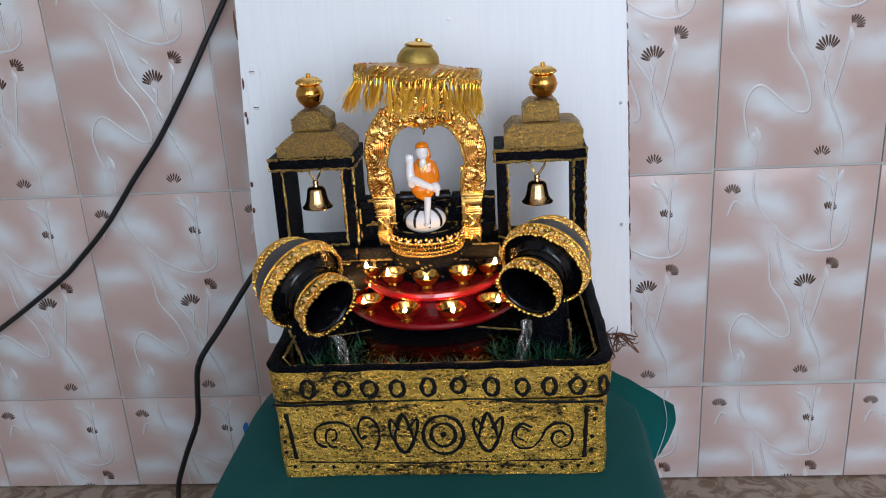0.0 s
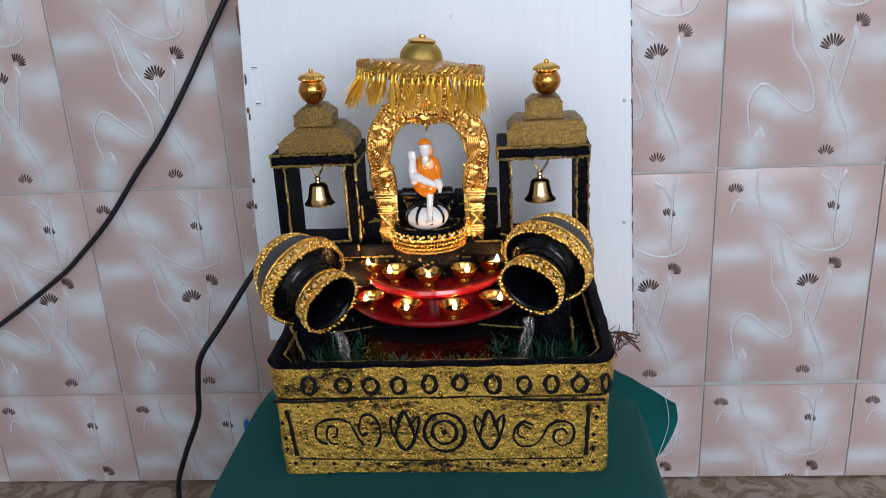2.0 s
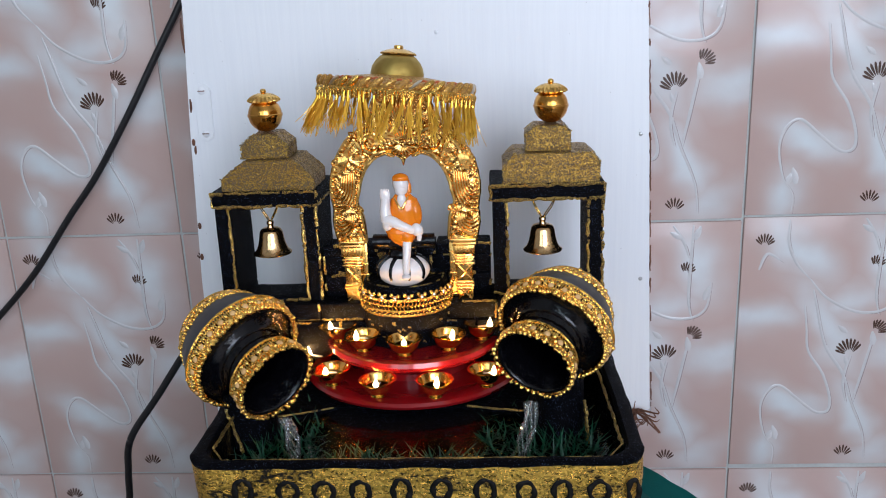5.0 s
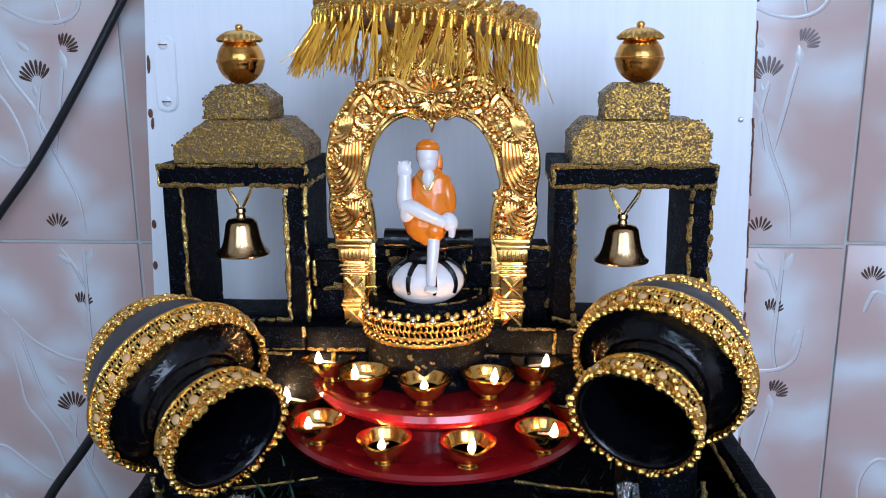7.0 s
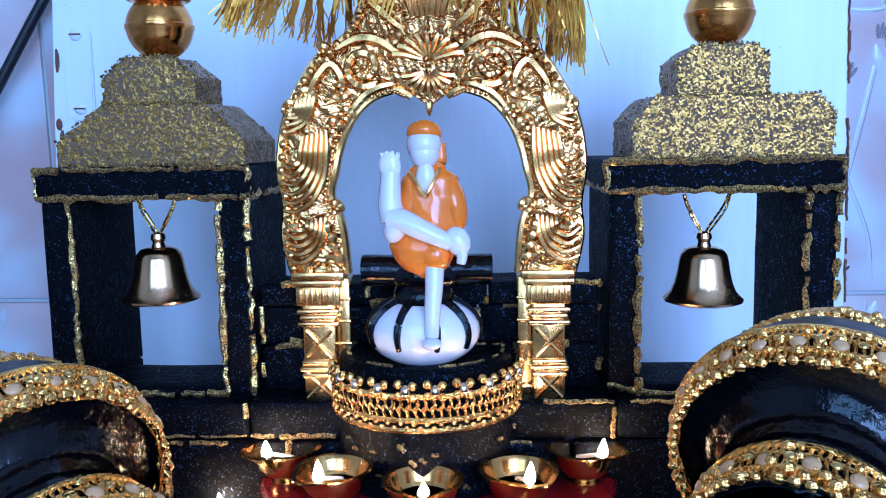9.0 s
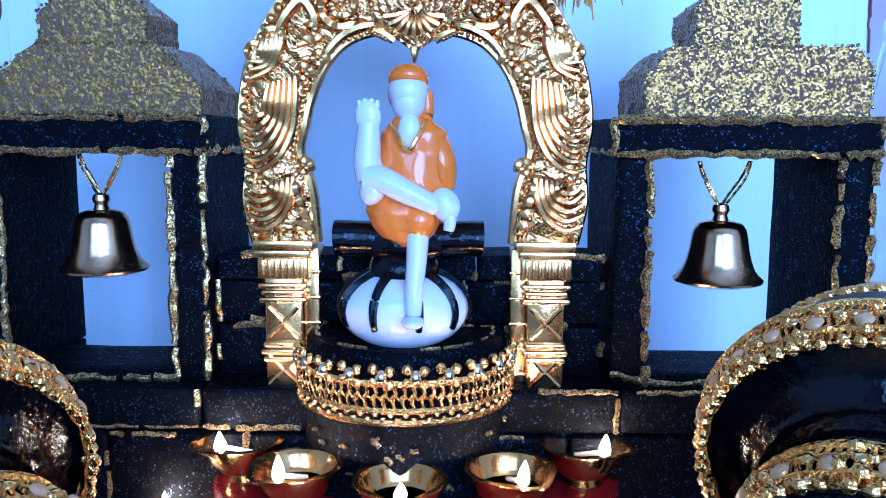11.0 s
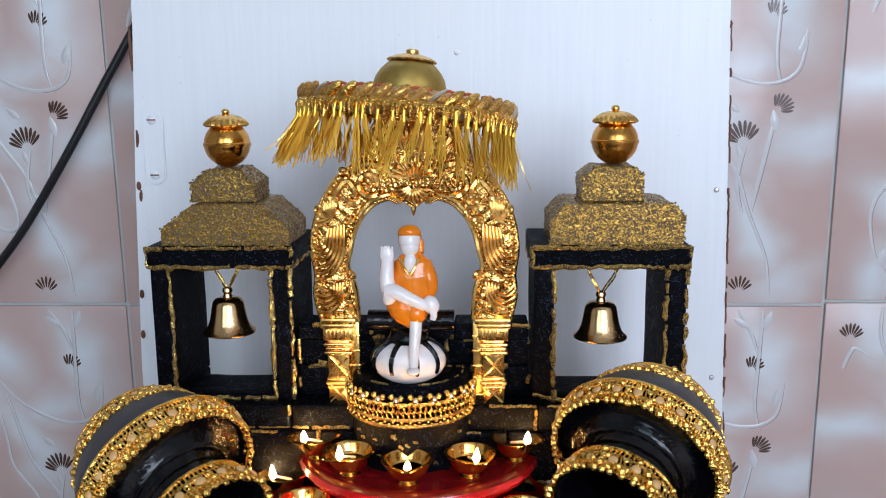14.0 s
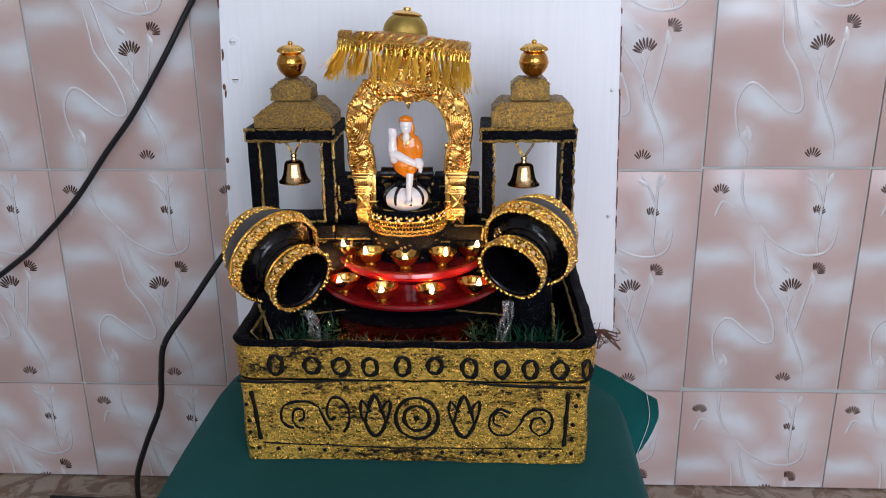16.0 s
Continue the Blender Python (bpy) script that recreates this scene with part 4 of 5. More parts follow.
    lathe(bm, [(0.0001, 0.0098), (0.0108, 0.0098), (0.0122, 0.0108), (0.0118, 0.0120), (0.0100, 0.0138), (0.0070, 0.0156), (0.0035, 0.0166), (0.0001, 0.0168)], 44, Matrix.Translation((bx, yc, 0.5862)), lambda a, i: 0.05 * math.cos(a * 22) if 0 < i < 6 else 0)
    ball(bm, (bx, yc, 0.6042), 0.0024, 10, 8, (1, 1, 0.8))
    o = part("ribbed_cap", bm, GOLD, t)
    o.location = off
    return t


tower(-0.128, -0.048, ((-0.1195, -0.0490, 0.5550, (0.0180, 0.0130), (0.0140, 0.0140)), (-0.1045, -0.0690, (0.0090, 0.0075), (0.0090, 0.0075)), -0.0888))
tower(0.0835, 0.1675, ((0.0930, 0.1640, 0.5545, (0.0080, 0.0085), (0.0060, 0.0060)), (0.1105, 0.1435, (0.0070, 0.0055), (0.0045, 0.0045)), 0.1304))


def bell(x, y, z, flip):
    b = thing("brass_bell", (x, y, z), "small polished brass bell hanging on a gold thread", "bell", "bells in the towers")
    bm = bmesh.new()
    lathe(bm, [(0.0001, -0.0008), (0.0128, -0.0010), (0.0148, -0.0002), (0.0150, 0.0006), (0.0138, 0.0016), (0.0122, 0.0035), (0.0108, 0.0070), (0.0098, 0.0115), (0.0092, 0.0155), (0.0086, 0.0178), (0.0072, 0.0196), (0.0045, 0.0206), (0.0001, 0.0208)], 40)
    part("body", bm, BELLM, b)
    bm = bmesh.new()
    lathe(bm, [(0.0001, 0.0200), (0.0028, 0.0206), (0.0022, 0.0225), (0.0030, 0.0240), (0.0026, 0.0258), (0.0001, 0.0266)], 16)
    part("crown", bm, BELLM, b)
    bm = bmesh.new()
    for dx in (-0.0078, 0.0078 + 0.002 * flip):
        tube(bm, catmull([(0, -0.0008, 0.0245), (dx * 0.35, 0, 0.0285), (dx * 0.8, 0, 0.0350), (dx, 0.001, 0.0405)], 4), 0.0005, 5)
        tube(bm, catmull([(0, 0.0012, 0.0245), (dx * 0.25, 0.001, 0.0290), (dx * 0.7, 0.001, 0.0355), (dx * 0.94, 0.001, 0.0405)], 4), 0.0005, 5)
    part("thread", bm, LACE, b)
    return b


bell(-0.0890, -0.262, 0.4797, 0)
bell(0.1225, -0.263, 0.4775, 1)


# ---- red two-tier lamp stand ----
PX, PY = 0.0205, -0.272
stand = thing("tiered_lamp_stand", (PX, PY, 0.377), "glossy red two-tier stand for small oil lamps", "lamp stand")
bm = bmesh.new()
lathe(bm, [(0.0812, 0.0101), (0.0850, 0.0118), (0.0862, 0.0142), (0.0846, 0.0163), (0.0800, 0.0168), (0.070, 0.0158), (0.060, 0.0155), (0.05, 0.0165), (0.02, 0.018)], 72, capped=False)
part("lower_tier", bm, RED, stand)
bm = bmesh.new()
lathe(bm, [(0.047, 0.0160), (0.0475, 0.022), (0.0525, 0.0265), (0.0605, 0.0292), (0.0660, 0.0322), (0.0682, 0.0356), (0.0672, 0.0388), (0.0640, 0.0398), (0.058, 0.0388), (0.045, 0.0382), (0.001, 0.0384)], 72)
part("upper_tier", bm, RED, stand)
bm = bmesh.new()
lathe(bm, [(0.066, -0.0005), (0.064, 0.0006), (0.03, 0.0012)], 64)
lathe(bm, [(0.030, -0.003), (0.060, -0.003), (0.066, -0.001), (0.0715, 0.0040), (0.0745, 0.0086), (0.0815, 0.0103)], 64, capped=False)
part("foot", bm, BLACK, stand, "glossy black foot in the water")
bm = bmesh.new()
box(bm, (-0.0035, -0.0012, -0.0008), (0.0035, 0.0012, 0.0008), 0.0006, Matrix.Translation((0.018, -0.0635, 0.0385 - 0.0025)) @ pose(0, 0, 0, 40, 0, 8))
part("chip", bm, IVORY, stand, "pale chip in the glaze")
# black ledge in the pond with gold along its front edge
bm = bmesh.new()
front = [(-0.120, -0.092), (-0.078, -0.081), (-0.052, -0.071), (0.043, -0.072), (0.085, -0.081), (0.116, -0.092)]
rim = front + [(0.116, -0.012), (-0.120, -0.012)]
top, low_ = [bm.verts.new((x, y, 0.0078)) for x, y in rim], [bm.verts.new((x, y, -0.002)) for x, y in rim]
bm.faces.new(top)
for k in range(len(rim)):
    n = (k + 1) % len(rim)
    bm.faces.new((low_[k], low_[n], top[n], top[k]))
bmesh.ops.recalc_face_normals(bm, faces=bm.faces)
led = part("pond_ledge", bm, GLIT_BLACK, stand, "black ledge edged with gold glitter", smooth=False)
bm = bmesh.new()
gold_line(bm, [(x, y, 0.0080) for x, y in front[0:3]], 0.0008, 71)
gold_line(bm, [(x, y, 0.0080) for x, y in front[3:6]], 0.0008, 72)
tagged(part("gold_edge", bm, GLIT_EDGE, led), kind="stuff")
# black mound under the lamps that dips into the pond
bm = bmesh.new()
lathe(bm, [(0.112, -0.006), (0.107, 0.0040), (0.095, 0.0062), (0.060, 0.0066)], 56, Matrix.Scale(0.80, 4, (1, 0, 0)), lambda a, i: 0.02 * math.sin(a * 5) + 0.012 * math.sin(a * 11))
part("shelf_rock", bm, GLIT_BLACK, stand)


def diya(x, y, z, turn, lit=True, flick=0.0):
    d = thing("oil_lamp", (x, y, z), "small shiny brass oil lamp with a burning wick" if lit else "small shiny brass oil lamp, wick out", "oil lamp", "oil lamps on the stand")
    d.rotation_euler = (0, 0, radians(turn))
    bm = bmesh.new()
    prof = [(0.0001, 0.0), (0.0052, 0.0), (0.0056, 0.0010), (0.0044, 0.0020), (0.0066, 0.0034), (0.0098, 0.0066), (0.0114, 0.0098), (0.0120, 0.0124), (0.0136, 0.0131), (0.0137, 0.0137), (0.0120, 0.0138), (0.0110, 0.0122), (0.0100, 0.0092), (0.0080, 0.0062), (0.0045, 0.0045), (0.0001, 0.0042)]
    rings = []
    for r, zz in prof:
        row = []
        for k in range(36):
            a = 2 * math.pi * k / 36
            lip = max(0.0, math.cos(a + math.pi / 2)) ** 14 * 0.0035 * (1 if zz > 0.011 else 0)
            row.append(bm.verts.new(((r + lip) * math.cos(a), (r + lip) * math.sin(a), zz)))
        rings.append(row)
    for a, b in zip(rings, rings[1:]):
        for k in range(36):
            bm.faces.new((a[k], a[(k + 1) % 36], b[(k + 1) % 36], b[k]))
    bmesh.ops.remove_doubles(bm, verts=bm.verts, dist=0.0002)
    part("bowl", bm, BRASS, d)
    bm = bmesh.new()
    lathe(bm, [(0.0001, 0.0078), (0.0088, 0.0078)], 30)
    part("oil", bm, OIL, d)
    bm = bmesh.new()
    tube(bm, catmull([(0.001, 0.003, 0.0090), (0, -0.004, 0.0112), (0, -0.0075, 0.0118)], 4), 0.0008, 6)
    part("wick", bm, IVORY, d)
    if lit:
        bm = bmesh.new()
        f = 0.0074 * (1 + flick)
        lathe(bm, [(0.0001, 0.0), (0.0011, 0.0008), (0.0018, f * 0.22), (0.0019, f * 0.38), (0.0014, f * 0.62), (0.0007, f * 0.85), (0.0001, f)], 12, Matrix.Translation((0, -0.0070, 0.0100)) @ Matrix.Shear('XY', 4, (0.06, -0.05)))
        part("flame", bm, FLAME, d)
    return d


OIL = mat("lamp_oil", (0.80, 0.48, 0.12), 0.30, 0.8, 0.6)
U, L = 0.4155, 0.3932
for i, (x, y, tn) in enumerate(((-0.0355, -0.290, -60), (-0.0140, -0.311, -38), (0.0175, -0.321, 4), (0.0495, -0.312, 28), (0.074, -0.291, 62))):
    diya(x, y, U, tn, True, 0.25 * math.sin(i * 2.3))
for i, (x, y, tn) in enumerate(((-0.0535, -0.290, -70), (-0.0370, -0.322, -35), (-0.0005, -0.343, -4), (0.0405, -0.345, 14), (0.0770, -0.328, 50), (0.0945, -0.292, 75))):
    diya(x, y, L, tn, i < 5, 0.2 * math.cos(i * 1.9))


# ---- gold lace trims ----
def lace_band(bm, r0, h0, r1, h1, m, n, bead=0.0014):
    """A lace ring on the cone from (r0, h0) to (r1, h1): netting of slanted threads, beaded edges, a row of stones."""
    def at(a, q, lift=0.0):
        r, h = r0 + (r1 - r0) * q + lift, h0 + (h1 - h0) * q
        return m @ Vector((r * math.cos(a), r * math.sin(a), h))
    st = 2 * math.pi / n
    lathe(bm, [(r0 - 0.0008, h0 - 0.0008), (r0 - 0.0004, h0 - (h0 - h1) * 0.1), ((r0 + r1) / 2 + 0.0001, (h0 + h1) / 2)], 96, m, lambda a, i: 0.010 * math.sin(a * n) * math.sin(i * 1.7 + 1), False)
    for k in range(n):
        a = k * st
        for _ in range(3):
            ball(bm, at(a + st * rnd.uniform(-0.5, 0.5), rnd.uniform(-0.10, 0.62) if rnd.random() < 0.8 else rnd.uniform(0.6, 1.0), rnd.uniform(0.0002, 0.0016)), bead * rnd.uniform(0.55, 1.25), 6, 4)
        ball(bm, at(a + st * rnd.uniform(-0.2, 0.2), rnd.uniform(-0.08, 0.04), 0.0006), bead * rnd.uniform(0.8, 1.25), 6, 4)
        tube(bm, [at(a, 0.02, 0.0006), at(a + st * 0.30, 0.55, 0.0012), at(a + st * 0.1, 1.0, 0.0006)], 0.00055, 4)
        tube(bm, [at(a + st * 0.5, 0.02, 0.0006), at(a + st * 0.75, 0.55, 0.0012), at(a + st * 0.6, 1.0, 0.0006)], 0.00055, 4)
    for q, r in ((0.30, 0.0007), (0.72, 0.0006), (1.0, 0.0009)):
        tube(bm, [at(2 * math.pi * k / 60, q, 0.0008) for k in range(60)], r, 5, closed=True)


def stones(bm, r0, h0, r1, h1, m, n, size, q=0.45):
    axis = m.to_3x3()
    for k in range(n):
        a = 2 * math.pi * k / n
        r, h = r0 + (r1 - r0) * q + 0.0015, h0 + (h1 - h0) * q
        turn = Matrix(((math.cos(a), -math.sin(a), 0), (math.sin(a), math.cos(a), 0), (0, 0, 1)))
        ball(bm, m @ Vector((r * math.cos(a), r * math.sin(a), h)), size, 8, 6, (0.55, 1, 1), (axis @ turn).to_4x4())


# ---- water jars ----
def jar(mouth, d, scale, label):
    d = Vector(d).normalized()
    j = thing("water_jar", (mouth[0], mouth[1], 0.376), label, "jar", "pouring jars")
    off = Matrix.Translation(-Vector(j.location))
    m = off @ Matrix.Translation(mouth) @ d.to_track_quat('Z', 'Y').to_matrix().to_4x4() @ Matrix.Scale(scale, 4)
    bm = bmesh.new()
    # heights run along the axis; the mouth is at 0 and the base behind it
    prof = [(0.001, -0.072), (0.018, -0.071), (0.0245, -0.068), (0.0290, -0.060), (0.0330, -0.052), (0.0365, -0.044), (0.0374, -0.036), (0.0362, -0.0325), (0.0325, -0.0315), (0.0275, -0.0300), (0.0235, -0.0265), (0.0214, -0.0200), (0.0210, -0.013), (0.0228, -0.006), (0.0250, -0.0005),
            (0.0250, 0.0004), (0.0232, 0.0), (0.0212, -0.006), (0.0190, -0.013), (0.0195, -0.020), (0.026, -0.034), (0.028, -0.05), (0.001, -0.062)]
    # shallow throwing ridges run round shoulder and neck
    fine = [(p.x, p.z) for p in catmull([(r, 0, h) for r, h in prof], 4)]
    ridged = [(r + (0.00035 * math.sin(h * 1250) if -0.034 < h < -0.004 and k < 60 else 0), h) for k, (r, h) in enumerate(fine)]
    lathe(bm, ridged, 64, m)
    part("body", bm, BLACK, j)
    bm = bmesh.new()
    lathe(bm, [(0.0298, -0.0590), (0.0334, -0.0520), (0.0368, -0.0440), (0.0376, -0.0392), (0.0381, -0.0392), (0.0373, -0.0440), (0.0339, -0.0524), (0.0302, -0.0595)], 64, m, None, False)
    part("grey_stripe", bm, GREYBAND, j, "matt grey painted stripe")
    for nm, a, n, g, gs in (("mouth_trim", (0.0260, 0.0012, 0.0240, -0.0125), 40, 17, 0.0021), ("shoulder_trim", (0.0366, -0.0288, 0.0386, -0.0392), 70, 26, 0.0020), ("base_trim", (0.0306, -0.0575, 0.0258, -0.0675), 56, 18, 0.0015)):
        bm = bmesh.new()
        lace_band(bm, *a, m, n, 0.0015)
        o = part(nm, bm, LACE, j, "beaded gold lace trim")
        bm = bmesh.new()
        stones(bm, *a, m, g, gs)
        part("stone_setting", bm, STONE, o, "amber glass stones")
        bm = bmesh.new()
        stones(bm, *a, m @ Matrix.Rotation(math.pi / g, 4, 'Z'), g, gs * 0.7, 0.62)
        part("bead_setting", bm, BEAD, o)
    # black prop from tray to jar
    c = Vector(mouth) - d * 0.040 * scale - Vector(j.location)
    bm = bmesh.new()
    lathe(bm, [(0.021, 0.0), (0.0185, 0.01), (0.0175, c.z - 0.040), (0.020, c.z - 0.030)], 14, Matrix.Translation((c.x, c.y + 0.006, 0)), lambda a, i: 0.05 * math.sin(a * 3))
    part("prop", bm, GLIT_BLACK, j, "black glittered prop")
    bm = bmesh.new()
    gold_line(bm, [(c.x + (0.019 if c.x > 0 else -0.0), c.y - 0.014, 0.004), (c.x + (0.017 if c.x > 0 else -0.01), c.y - 0.010, 0.034)], 0.0014, 9)
    part("gold_edge", bm, GLIT_EDGE, j)
    return j


jar((-0.0555, -0.410, 0.4360), (0.73, -0.61, -0.35), 1.01, "glossy black water jar on its side with gold lace trims")
jar((0.1078, -0.410, 0.4455), (-0.45, -0.82, -0.37), 0.975, "glossy black water jar tilted forward with gold lace trims")


def stream(a, b, w):
    """Thin twisted strands of falling water and a few drops."""
    bm = bmesh.new()
    a, b = Vector(a), Vector(b)
    for k in range(5):
        ph, off = k * 1.3, Vector(((k - 2) * w * 0.5, 0.001 * (k % 2), 0))
        pts = [a.lerp(b, q) + off * (1.2 - 0.7 * q) + Vector((0.0016 * math.sin(q * 8 + ph), -0.006 * math.sin(q * 1.6), 0)) for q in [i / 12 for i in range(13)]]
        tube(bm, pts, w * 0.42, 8, lambda q: 1.0 - 0.35 * q + 0.3 * math.sin(q * 17 + ph))
    dr = random.Random(int(a.x * 1e4))
    for k in range(9):
        ball(bm, b + Vector((dr.uniform(-.007, .007), dr.uniform(-.005, .005), dr.uniform(0.001, 0.012))), dr.uniform(0.0006, 0.0013), 7, 5)
    return tagged(part("water_stream", bm, STREAM), "clear stream of water falling from the jar", "water", "streams from the jars", "stuff")


stream((-0.0500, -0.416, 0.4130), (-0.0400, -0.420, 0.3815), 0.0046 * 0.72)
stream((0.1060, -0.416, 0.4225), (0.0985, -0.420, 0.3815), 0.0046 * 0.72)


# ---- pedestal with lace ----
DX, DY = 0.0165, -0.277
ped = thing("round_pedestal", (DX, DY, 0.4156), "round black glittered pedestal with beaded gold lace round it", "pedestal")
bm = bmesh.new()
lathe(bm, [(0.0335, 0.0), (0.0335, 0.012), (0.0318, 0.026), (0.0322, 0.040), (0.0320, 0.0455), (0.0305, 0.0470), (0.001, 0.0472)], 48, None, lambda a, i: 0.012 * math.sin(a * 7 + i))
part("drum", bm, GLIT_BLACK, ped)
bm = bmesh.new()
gr2 = random.Random(2)
for i in range(60):
    a, z = gr2.uniform(0, 2 * math.pi), gr2.uniform(0.003, 0.022)
    tube(bm, [(0.0338 * math.cos(a + q), 0.0338 * math.sin(a + q), z + gr2.uniform(-.001, .001)) for q in (0, 0.03, 0.07)], gr2.uniform(0.0004, 0.0009), 5)
for i in range(26):
    a = gr2.uniform(0, 2 * math.pi)
    tube(bm, [(0.029 * math.cos(a + q), 0.029 * math.sin(a + q), 0.0474) for q in (0, 0.06, 0.12)], gr2.uniform(0.0005, 0.0009), 5)
part("gold_fleck", bm, GLIT_EDGE, ped, "gold glitter flecks")["kind"] = "stuff"
bm = bmesh.new()
NL, RL = 78, 0.0350
def ring_at(a, h, lift=0.0):
    return ((RL + lift) * math.cos(a), (RL + lift) * math.sin(a), h)


for k in range(NL):                      # upright wavy loops, open between
    a, st = 2 * math.pi * k / NL, 2 * math.pi / NL
    tube(bm, [ring_at(a, 0.0385), ring_at(a + st * 0.22, 0.0360, 0.0004), ring_at(a - st * 0.10, 0.0335, 0.0004), ring_at(a + st * 0.15, 0.0305)], 0.00058, 4)
    tube(bm, [ring_at(a + st * 0.15, 0.0352, 0.0003), ring_at(a + st * 0.6, 0.0340, 0.0005), ring_at(a + st, 0.0352, 0.0003)], 0.0005, 4)
for h, r in ((0.0304, 0.0010), (0.0268, 0.0010), (0.0386, 0.0011)):
    tube(bm, [ring_at(2 * math.pi * k / 72, h) for k in range(72)], r, 5, closed=True)
for k in range(96):                      # chequered braid at the lower edge
    a = 2 * math.pi * k / 96
    h = 0.0279 + 0.0014 * (k % 2)
    ball(bm, ring_at(a, h, 0.0002), 0.0011, 6, 4, (1, 1, 0.8))
for k in range(44):                      # small beads round the pale ones
    a = 2 * math.pi * (k + 0.5) / 44
    for h in (0.0385, 0.0425):
        ball(bm, ring_at(a, h + 0.0006 * (k % 2), 0.0003), 0.0017, 7, 5)
lc = part("lace_trim", bm, LACE, ped, "gold lace trim with open loops")
# pale beads: white highlights of gold beads put into the colour
for k in range(22):
    a = 2 * math.pi * k / 22
    bm = bmesh.new()
    ball(bm, (0.0354 * math.cos(a), 0.0354 * math.sin(a), 0.0406), 0.0024, 10, 8, (0.8, 0.8, 1))
    part("bead", bm, GLINT_BEAD, lc, "pale bead, a gold bead's white highlight put into its colour")

# ---- figurine: one plain mesh ----
bm = bmesh.new()
FO = Vector((0.0185, -0.297, 0.0))


def blob(c, r, mi, rot=(0, 0, 0), seg=20, rings=14):
    vs = ball(bm, (c[0], FO.y + c[1], c[2]), 1.0, seg, rings, r, pose(0, 0, 0, *rot))
    for f in {f for v in vs for f in v.link_faces}:
        f.material_index = mi


def limb(pts, r, mi, taper=None, seg=12):
    n0 = set(bm.faces)
    tube(bm, catmull([(x, FO.y + y, z) for x, y, z in pts], 5), r, seg, taper)
    for f in bm.faces:
        if f not in n0:
            f.material_index = mi


OR, IV, BK, GO = 0, 1, 2, 3
blob((0.0170, 0.002, 0.4735), (0.0200, 0.0145, 0.0126), IV)                      # cushion-like base
blob((0.0170, 0.003, 0.4855), (0.0110, 0.0095, 0.0075), BK)
for a in (-62, -24, 16, 52, 100, 140, 180, 220, 260):
    pts = []
    for e in range(-20, 85, 12):
        pts.append((0.0170 + 0.0202 * math.cos(radians(e)) * math.sin(radians(a)), 0.002 - 0.0147 * math.cos(radians(e)) * math.cos(radians(a)), 0.4735 + 0.0127 * math.sin(radians(e))))
    limb(pts, 0.0011, BK, lambda q: 0.9 + 0.8 * q, 6)
limb([(-0.0030, 0.004, 0.4950), (-0.0020, 0.004, 0.4950), (0.0180, 0.005, 0.4945), (0.0390, 0.004, 0.4950), (0.0400, 0.004, 0.4950)], 0.0056, BK, lambda q: 0.72 + 0.28 * min(1, 12 * min(q, 1 - q)), 14)   # bolster
blob((0.0180, 0.004, 0.4930), (0.0130, 0.0085, 0.0064), BK)


def robe(rows, mi, n=40):
    """A draped sleeve of cloth through level rings (z, left, right, front, back)."""
    n0, rings = set(bm.faces), []
    dense = []
    for k in range((len(rows) - 1) * 4 + 1):
        i, q = min(k // 4, len(rows) - 2), k / 4 - min(k // 4, len(rows) - 2)
        q = q * q * (3 - 2 * q)
        dense.append([a + (b - a) * q for a, b in zip(rows[i], rows[i + 1])])
    for z, l, r, f, b in dense:
        row = []
        for k in range(n):
            a = 2 * math.pi * k / n
            p = Vector(((l + r) / 2 + (r - l) / 2 * math.cos(a), FO.y + (b if math.sin(a) > 0 else f) * abs(math.sin(a)) * (1 if math.sin(a) > 0 else -1), z))
            fold = noise.noise(Vector((p.x * 330 + p.z * 150, p.y * 200, p.z * 110)))
            row.append(bm.verts.new(p + Vector((math.cos(a), math.sin(a), 0)) * 0.0009 * fold))
        rings.append(row)
    skin(bm, rings)
    bm.faces.new(rings[0])
    bm.faces.new(rings[-1][::-1])
    for f in bm.faces:
        if f not in n0:
            f.material_index = mi


robe([(0.5328, 0.0160, 0.0218, 0.0030, 0.0040), (0.5305, 0.0132, 0.0258, 0.0048, 0.0055), (0.5278, 0.0108, 0.0296, 0.0062, 0.0066), (0.5210, 0.0095, 0.0310, 0.0080, 0.0076), (0.5140, 0.0086, 0.0312, 0.0080, 0.0078), (0.5085, 0.0068, 0.0306, 0.0086, 0.0080),
      (0.5040, 0.0060, 0.0292, 0.0100, 0.0082), (0.4995, 0.0078, 0.0280, 0.0104, 0.0080), (0.4960, 0.0108, 0.0258, 0.0094, 0.0070), (0.4938, 0.0150, 0.0215, 0.0070, 0.0040)], OR)
blob((0.0288, 0.000, 0.5180), (0.0042, 0.0066, 0.0098), OR, (0, -8, 0))          # sleeve
blob((0.0222, -0.0070, 0.5015), (0.0050, 0.0050, 0.0056), OR)                    # knee under the cloth
limb([(0.0074, -0.0058, 0.5300), (0.0072, -0.0058, 0.5245), (0.0070, -0.0062, 0.5190), (0.0082, -0.0070, 0.5135)], 0.0037, IV, lambda q: 0.88 + 0.35 * q)
limb([(0.0078, -0.0080, 0.5140), (0.0120, -0.0098, 0.5135), (0.0175, -0.0108, 0.5108), (0.0230, -0.0108, 0.5082), (0.0272, -0.0098, 0.5060)], 0.0040, IV, lambda q: 1.12 - 0.42 * q)
blob((0.0090, -0.0078, 0.5115), (0.0040, 0.0046, 0.0058), IV, (0, 24, 0))
blob((0.0298, -0.0090, 0.5065), (0.0043, 0.0040, 0.0052), IV, (0, -25, 0))
